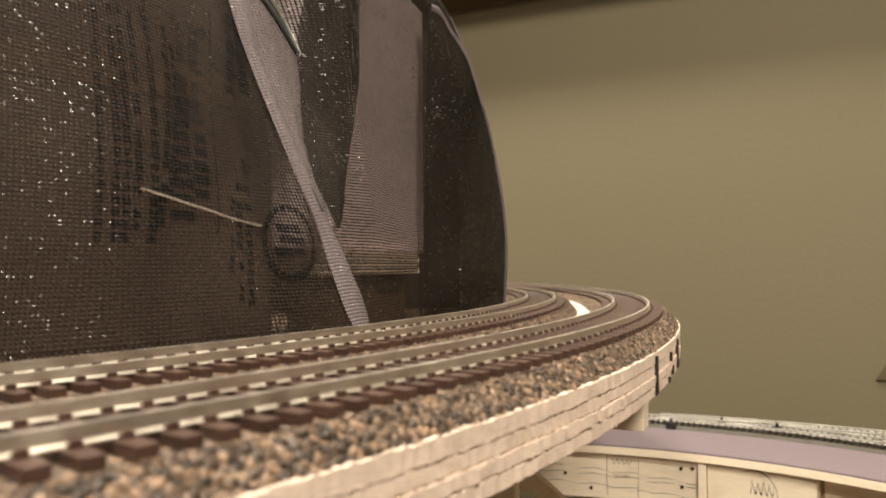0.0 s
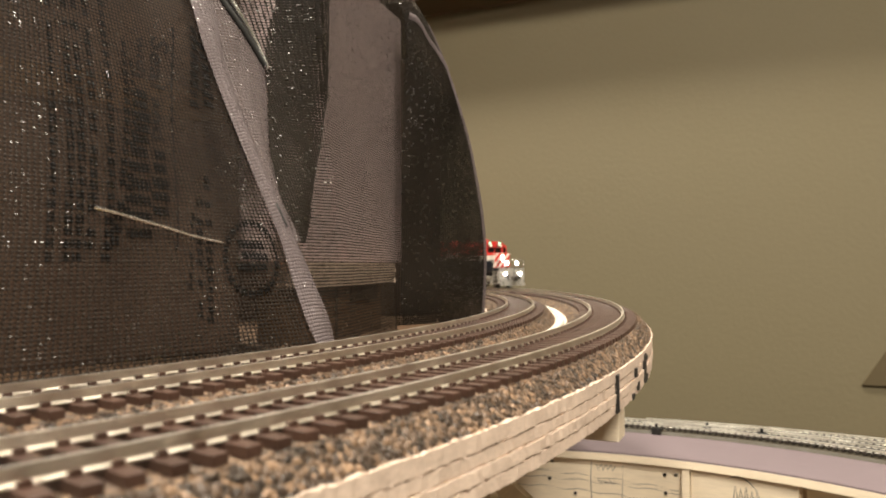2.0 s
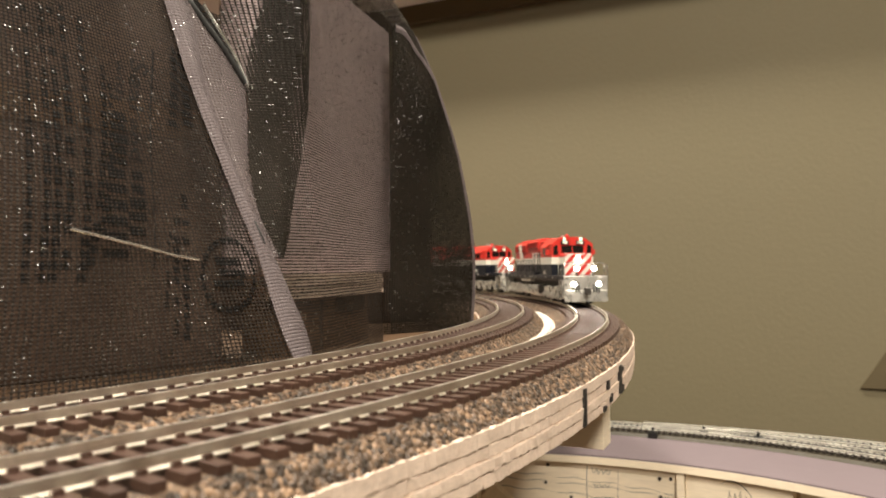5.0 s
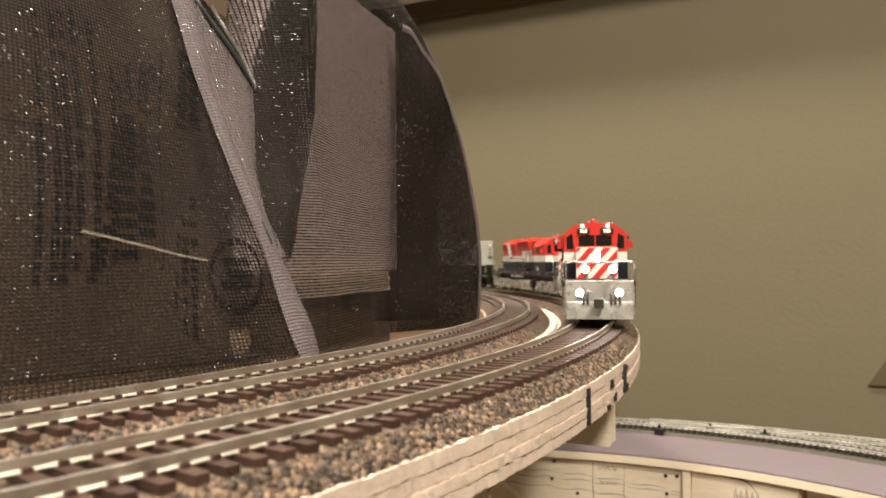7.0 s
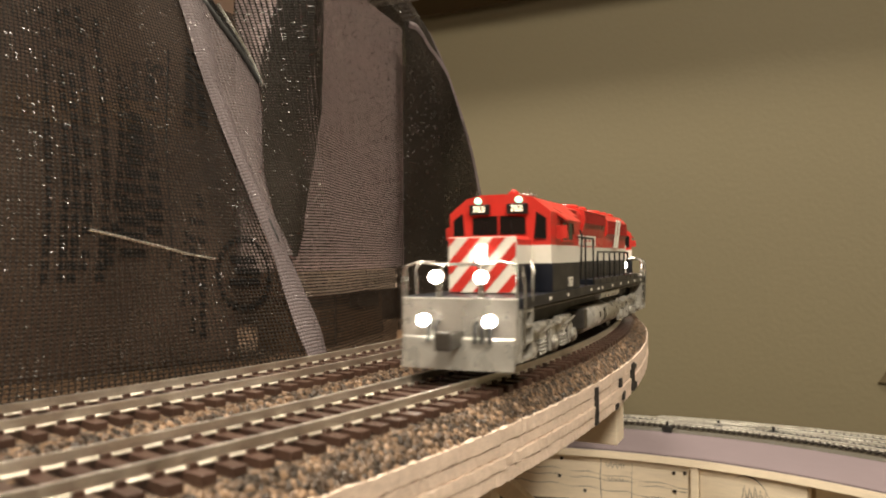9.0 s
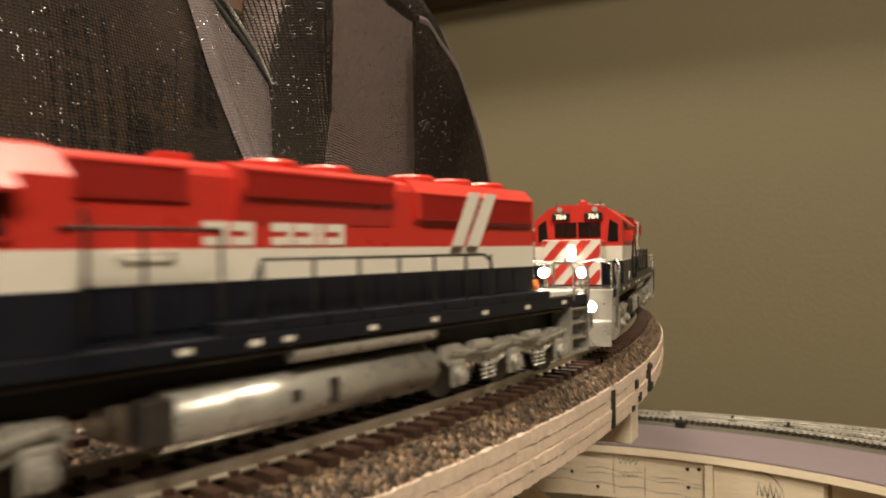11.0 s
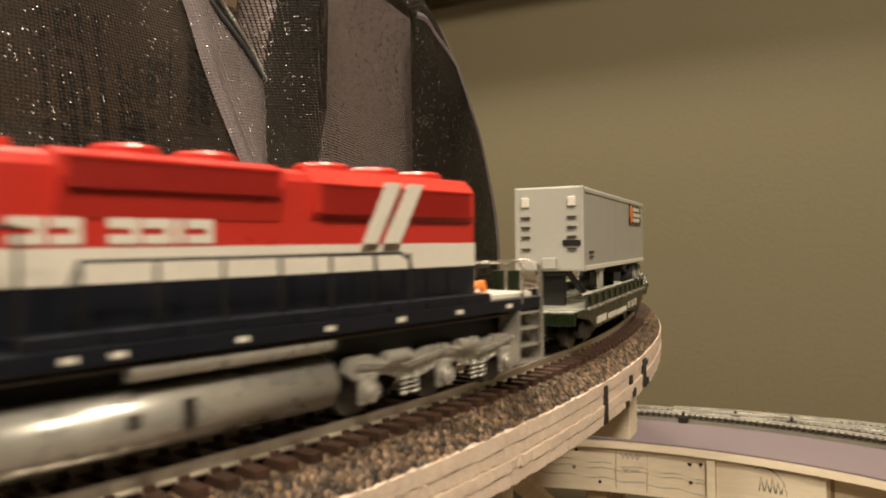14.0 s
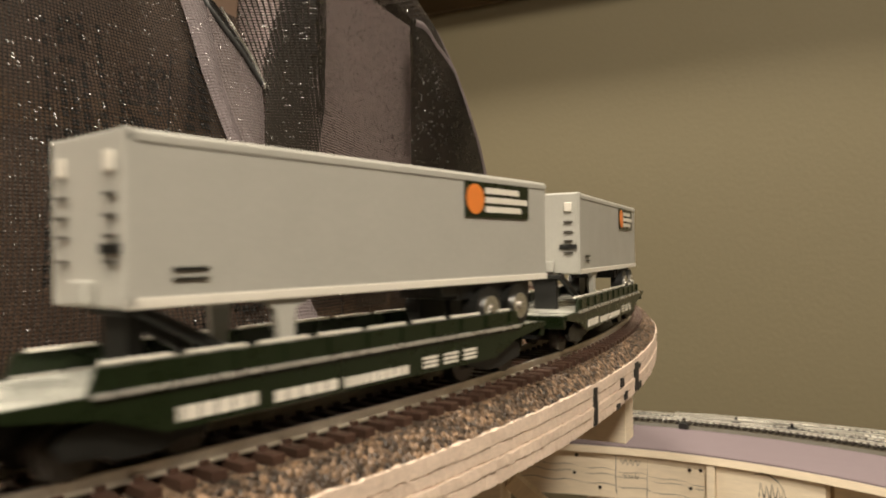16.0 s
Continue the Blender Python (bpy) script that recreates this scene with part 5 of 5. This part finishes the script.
def flatcar():
    t = empty("flatcar", "dark green model flatcar with pale lettering, carrying a trailer", "flatcar", "flatcars")
    part("deck", boxed(-0.0745, 0.0745, -0.0136, 0.0136, 0.0112, 0.0126), BLACK, t)
    # lamp glare on the dark deck, put into a pale colour
    part("deck_plate", boxed(-0.0735, 0.0733, -0.0132, 0.0132, 0.0128, 0.0132), GLAREDECK, t, "deck plate painted pale for the glare on it")
    for sd in (-1, 1):
        y = sd * 0.0143
        b = side_plate(bmesh.new(), [(-0.0750, 0.0133), (-0.0605, 0.0133), (-0.0590, 0.0175), (0.0590, 0.0175), (0.0605, 0.0133), (0.0750, 0.0133), (0.0750, 0.0120), (0.0580, 0.0095), (0.0480, 0.0058), (-0.0480, 0.0058), (-0.0580, 0.0095), (-0.0750, 0.0120)], y - 0.0005, 0.0010)
        sill = part("side_sill", b, GREEN, t, "dark green side sill")
        part("pale_stripe", boxed(-0.0600, 0.0600, y - 0.0012, y + 0.0012, 0.0128, 0.0137, bevel=0.0001), SILVER, sill, "pale ledge line")
        for k in range(11):
            x = -0.0560 + k * 0.0112
            part("stake_pocket", boxed(x - 0.0011, x + 0.0011, y - 0.0010, y + 0.0010, 0.0142, 0.0174), GREEN, sill)
        for k in range(8):
            x0 = -0.0580 + k * 0.0148
            # white here carries the glare along the deck's edges
            part("rub_strip", boxed(x0, x0 + 0.0120, sd * 0.0128 - 0.0004, sd * 0.0128 + 0.0004, 0.0176, 0.0182), WHITE, sill, "rub strip painted bright for the glare along the edge")
        for x0, x1, z0, z1 in ((0.0300, 0.0460, 0.0070, 0.0094), (0.0100, 0.0270, 0.0067, 0.0088), (-0.0120, 0.0080, 0.0066, 0.0086)):
            x = x0
            while x < x1 - 0.0006:
                w = min(0.0016 + 0.0006 * ((int(x * 20000)) % 3), x1 - x)
                part("lettering_bar", boxed(x, x + w, y - 0.0007, y + 0.0007, z0, z1), WHITE, sill)
                x += w + 0.0005
        for x0 in (-0.0230, -0.0310, -0.0390):
            for z in (0.0070, 0.0080, 0.0090):
                part("lettering_bar", boxed(x0, x0 + 0.0055, y - 0.0007, y + 0.0007, z, z + 0.0006), WHITE, sill)
    part("centre_sill", boxed(-0.0740, 0.0740, -0.0045, 0.0045, 0.0055, 0.0112), BLACK, t)
    for e in (-1, 1):
        b = box(bmesh.new(), min(e * 0.0735, e * 0.0755), max(e * 0.0735, e * 0.0755), -0.0140, 0.0140, 0.0090, 0.0131, bevel=0.0003)
        part("end_sill", b, GREEN, t)
        b = box(bmesh.new(), min(e * 0.075, e * 0.0805), max(e * 0.075, e * 0.0805), -0.0016, 0.0016, 0.0085, 0.0120, bevel=0.0004)
        box(b, min(e * 0.079, e * 0.0818), max(e * 0.079, e * 0.0818), -0.0028, 0.0016, 0.0080, 0.0125, bevel=0.0005)
        part("coupler", b, BLACK, t)
        flat_truck(t, e * 0.0510)
    part("bridge_plate", boxed(0.0757, 0.0770, -0.0125, -0.0030, 0.0050, 0.0268, bevel=0.0003), GREEN, t, "raised dark bridge plate")
    # hitch that holds the trailer's nose
    b = bmesh.new()
    box(b, 0.0440, 0.0500, -0.0060, 0.0060, 0.0240, 0.0254, bevel=0.0003)
    box(b, 0.0455, 0.0485, -0.0040, 0.0040, 0.0126, 0.0245)
    hitch = part("hitch", b, BLACK, t)
    for sd in (-1, 1):
        tube("hitch_strut", [(0.0470, sd * 0.0050, 0.0250), (0.0250, sd * 0.0080, 0.0130)], 0.0012, BLACK, hitch)
    return t


def trailer(x0=-0.0810, x1=0.0530):
    t = empty("truck_trailer", "light grey model road trailer chained on a flatcar", "trailer", "trailers")
    z0, z1 = 0.0255, 0.0547
    back = x0 + 0.0810
    hw = 0.0120
    body = part("body", boxed(x0, x1, -hw, hw, z0, z1, bevel=0.0006), GREY, t, "light grey panelled trailer body")
    b = bmesh.new()
    for sd in (-1, 1):
        n = 22
        for k in range(n):
            z = z0 + 0.0030 + k * (z1 - z0 - 0.0060) / n
            box(b, x0 + 0.003, x1 - 0.003, sd * hw - 0.00004, sd * hw + 0.00004, z, z + 0.0005)
    part("side_ribs", b, GREY, body)
    for sd in (-1, 1):
        part("top_rail", boxed(x0, x1, sd * hw - 0.0003, sd * hw + 0.0003, z1 - 0.0022, z1 - 0.0006, bevel=0.0002), GREY, body)
        part("bottom_rail", boxed(x0, x1, sd * hw - 0.0003, sd * hw + 0.0003, z0, z0 + 0.0018, bevel=0.0002), WHITE, body)
        part("corner_post", boxed(x1 - 0.0022, x1 + 0.0002, sd * (hw - 0.0004) - 0.0007, sd * (hw - 0.0004) + 0.0007, z0, z1, bevel=0.0003), GREY, body)
        y = sd * (hw + 0.0004)
        pn = part("logo_panel", boxed(back - 0.0700, back - 0.0384, y - 0.0001, y + 0.0001, 0.0432, 0.0526), GREEN, body, "dark green panel with an orange disc and white bars")
        e = back - 0.0428
        b = cyl(bmesh.new(), (e, y + sd * 0.0002, 0.0479), "Y", 0.0040, 0.0002, 24)
        part("orange_disc", b, ORANGE, pn)
        for z, l in ((0.0504, 0.017), (0.0479, 0.0215), (0.0454, 0.018)):
            part("white_bar", boxed(back - 0.0475 - l, back - 0.0475, y + sd * 0.0002 - 0.0001, y + sd * 0.0002 + 0.0001, z - 0.0008, z + 0.0008), WHITE, pn)
        part("dark_bar", boxed(x1 - 0.0150, x1 - 0.0080, y - 0.0001, y + 0.0001, 0.0316, 0.0322), BLACK, body)
        part("dark_bar", boxed(x1 - 0.0150, x1 - 0.0080, y - 0.0001, y + 0.0001, 0.0300, 0.0304), BLACK, body)
    # nose fittings
    xf = x1 + 0.0002
    for y in (0.0082, -0.0082):
        for z in (0.0330, 0.0372, 0.0405, 0.0440):
            part("rung", boxed(xf, xf + 0.0006, y - 0.0016, y + 0.0016, z, z + 0.0005), STEEL, body)
        part("nose_light", boxed(xf, xf + 0.0006, y - 0.0014, y + 0.0014, 0.0478, 0.0512, bevel=0.0003), WHITE, body)
    part("nose_label", boxed(xf, xf + 0.0004, 0.0050, 0.0112, 0.0345, 0.0362), BLACK, body)
    part("hose_box", boxed(xf, xf + 0.0022, -0.0020, 0.0030, 0.0262, 0.0302, bevel=0.0004), GREY, body)
    # running gear
    part("bogie_frame", boxed(back - 0.0740, back - 0.0380, -0.0100, 0.0100, 0.0215, 0.0254, bevel=0.0004), BLACK, t)
    for x in (back - 0.0490, back - 0.0637):
        for sd in (-1, 1):
            b = cyl(bmesh.new(), (x, sd * 0.0098, 0.0186), "Y", 0.0060, 0.0052, 28)
            w = part("wheel", b, BLACK, t)
            b = cyl(bmesh.new(), (x, sd * 0.0127, 0.0186), "Y", 0.0036, 0.0010, 24)
            cyl(b, (x, sd * 0.0133, 0.0186), "Y", 0.0012, 0.0012, 12)
            part("rim", b, CHROME, w, "bright wheel rim")
    for sd in (-1, 1):
        y = sd * 0.0106
        b = side_plate(bmesh.new(), [(0.0120, 0.0256), (0.0280, 0.0256), (0.0255, 0.0250), (0.0225, 0.0236), (0.0215, 0.0150), (0.0185, 0.0150), (0.0175, 0.0236), (0.0145, 0.0250)], y - 0.0008, 0.0016)
        part("landing_leg", b, GREY, t)
        part("sand_shoe", boxed(0.0170, 0.0230, y - 0.0016, y + 0.0016, 0.0127, 0.0150, bevel=0.0004), GREY, t)
    b = side_plate(bmesh.new(), [(-0.0370, 0.0254), (-0.0300, 0.0254), (-0.0310, 0.0228), (-0.0365, 0.0228)], 0.0090, 0.0016)
    part("spare_carrier", b, BLACK, t)
    return t


lead = loco(True)
second = loco(False)
numbers(lead, "763"), numbers(second, "764")
flat_a = flatcar()
flat_b = copy_thing(flat_a, Matrix.Identity(4))
box_a = trailer()
box_b = trailer(-0.0700, 0.0460)

# angle of the leading locomotive round the loop
KNOTS = [(0.0, 40.5), (2.1, 26.6), (3.5, 17.5), (6.5, -4.3), (7.0, -7.9), (8.2, -16.5), (10.3, -31.2), (11.5, -39.65), (12.5, -46.75), (13.4, -53.3), (14.0, -57.4), (14.5, -60.8), (15.3, -66.1), (16.0, -70.6)]


def angle(t):
    for (t0, a0), (t1, a1) in zip(KNOTS, KNOTS[1:]):
        if t <= t1:
            break
    return a0 + (a1 - a0) * (t - t0) / (t1 - t0)


def on_track(a, chord=0.0715, z=0.0):
    """The pose of a car whose middle is at angle a of the loop, its two trucks on the rails."""
    def at(angle_):
        if angle_ <= A1:
            return Vector((CX + R_OUT * math.cos(radians(angle_)), CY + R_OUT * math.sin(radians(angle_)), z))
        q = radians(A1 + (angle_ - A1) * R_OUT / (R_OUT - TIGHT))
        return Vector((BX + (R_OUT - TIGHT) * math.cos(q), BY + (R_OUT - TIGHT) * math.sin(q), z))
    reach = math.degrees(math.asin(chord / R_OUT))
    front, back = at(a - reach), at(a + reach)
    mid = (front + back) / 2
    return pose(mid.x, mid.y, z, 0, 0, math.degrees(math.atan2(front.y - back.y, front.x - back.x)))


def motions():
    times = [k / 2 for k in range(33)]
    for thing, behind, chord in ((lead, 0.0, 0.0715), (second, 19.15, 0.0715), (flat_a, 36.5, 0.051), (flat_b, 49.7, 0.051), (box_a, 36.5, 0.051), (box_b, 49.7, 0.051)):
        walk(thing, [(t, on_track(angle(t) + behind, chord)) for t in times])


motions()
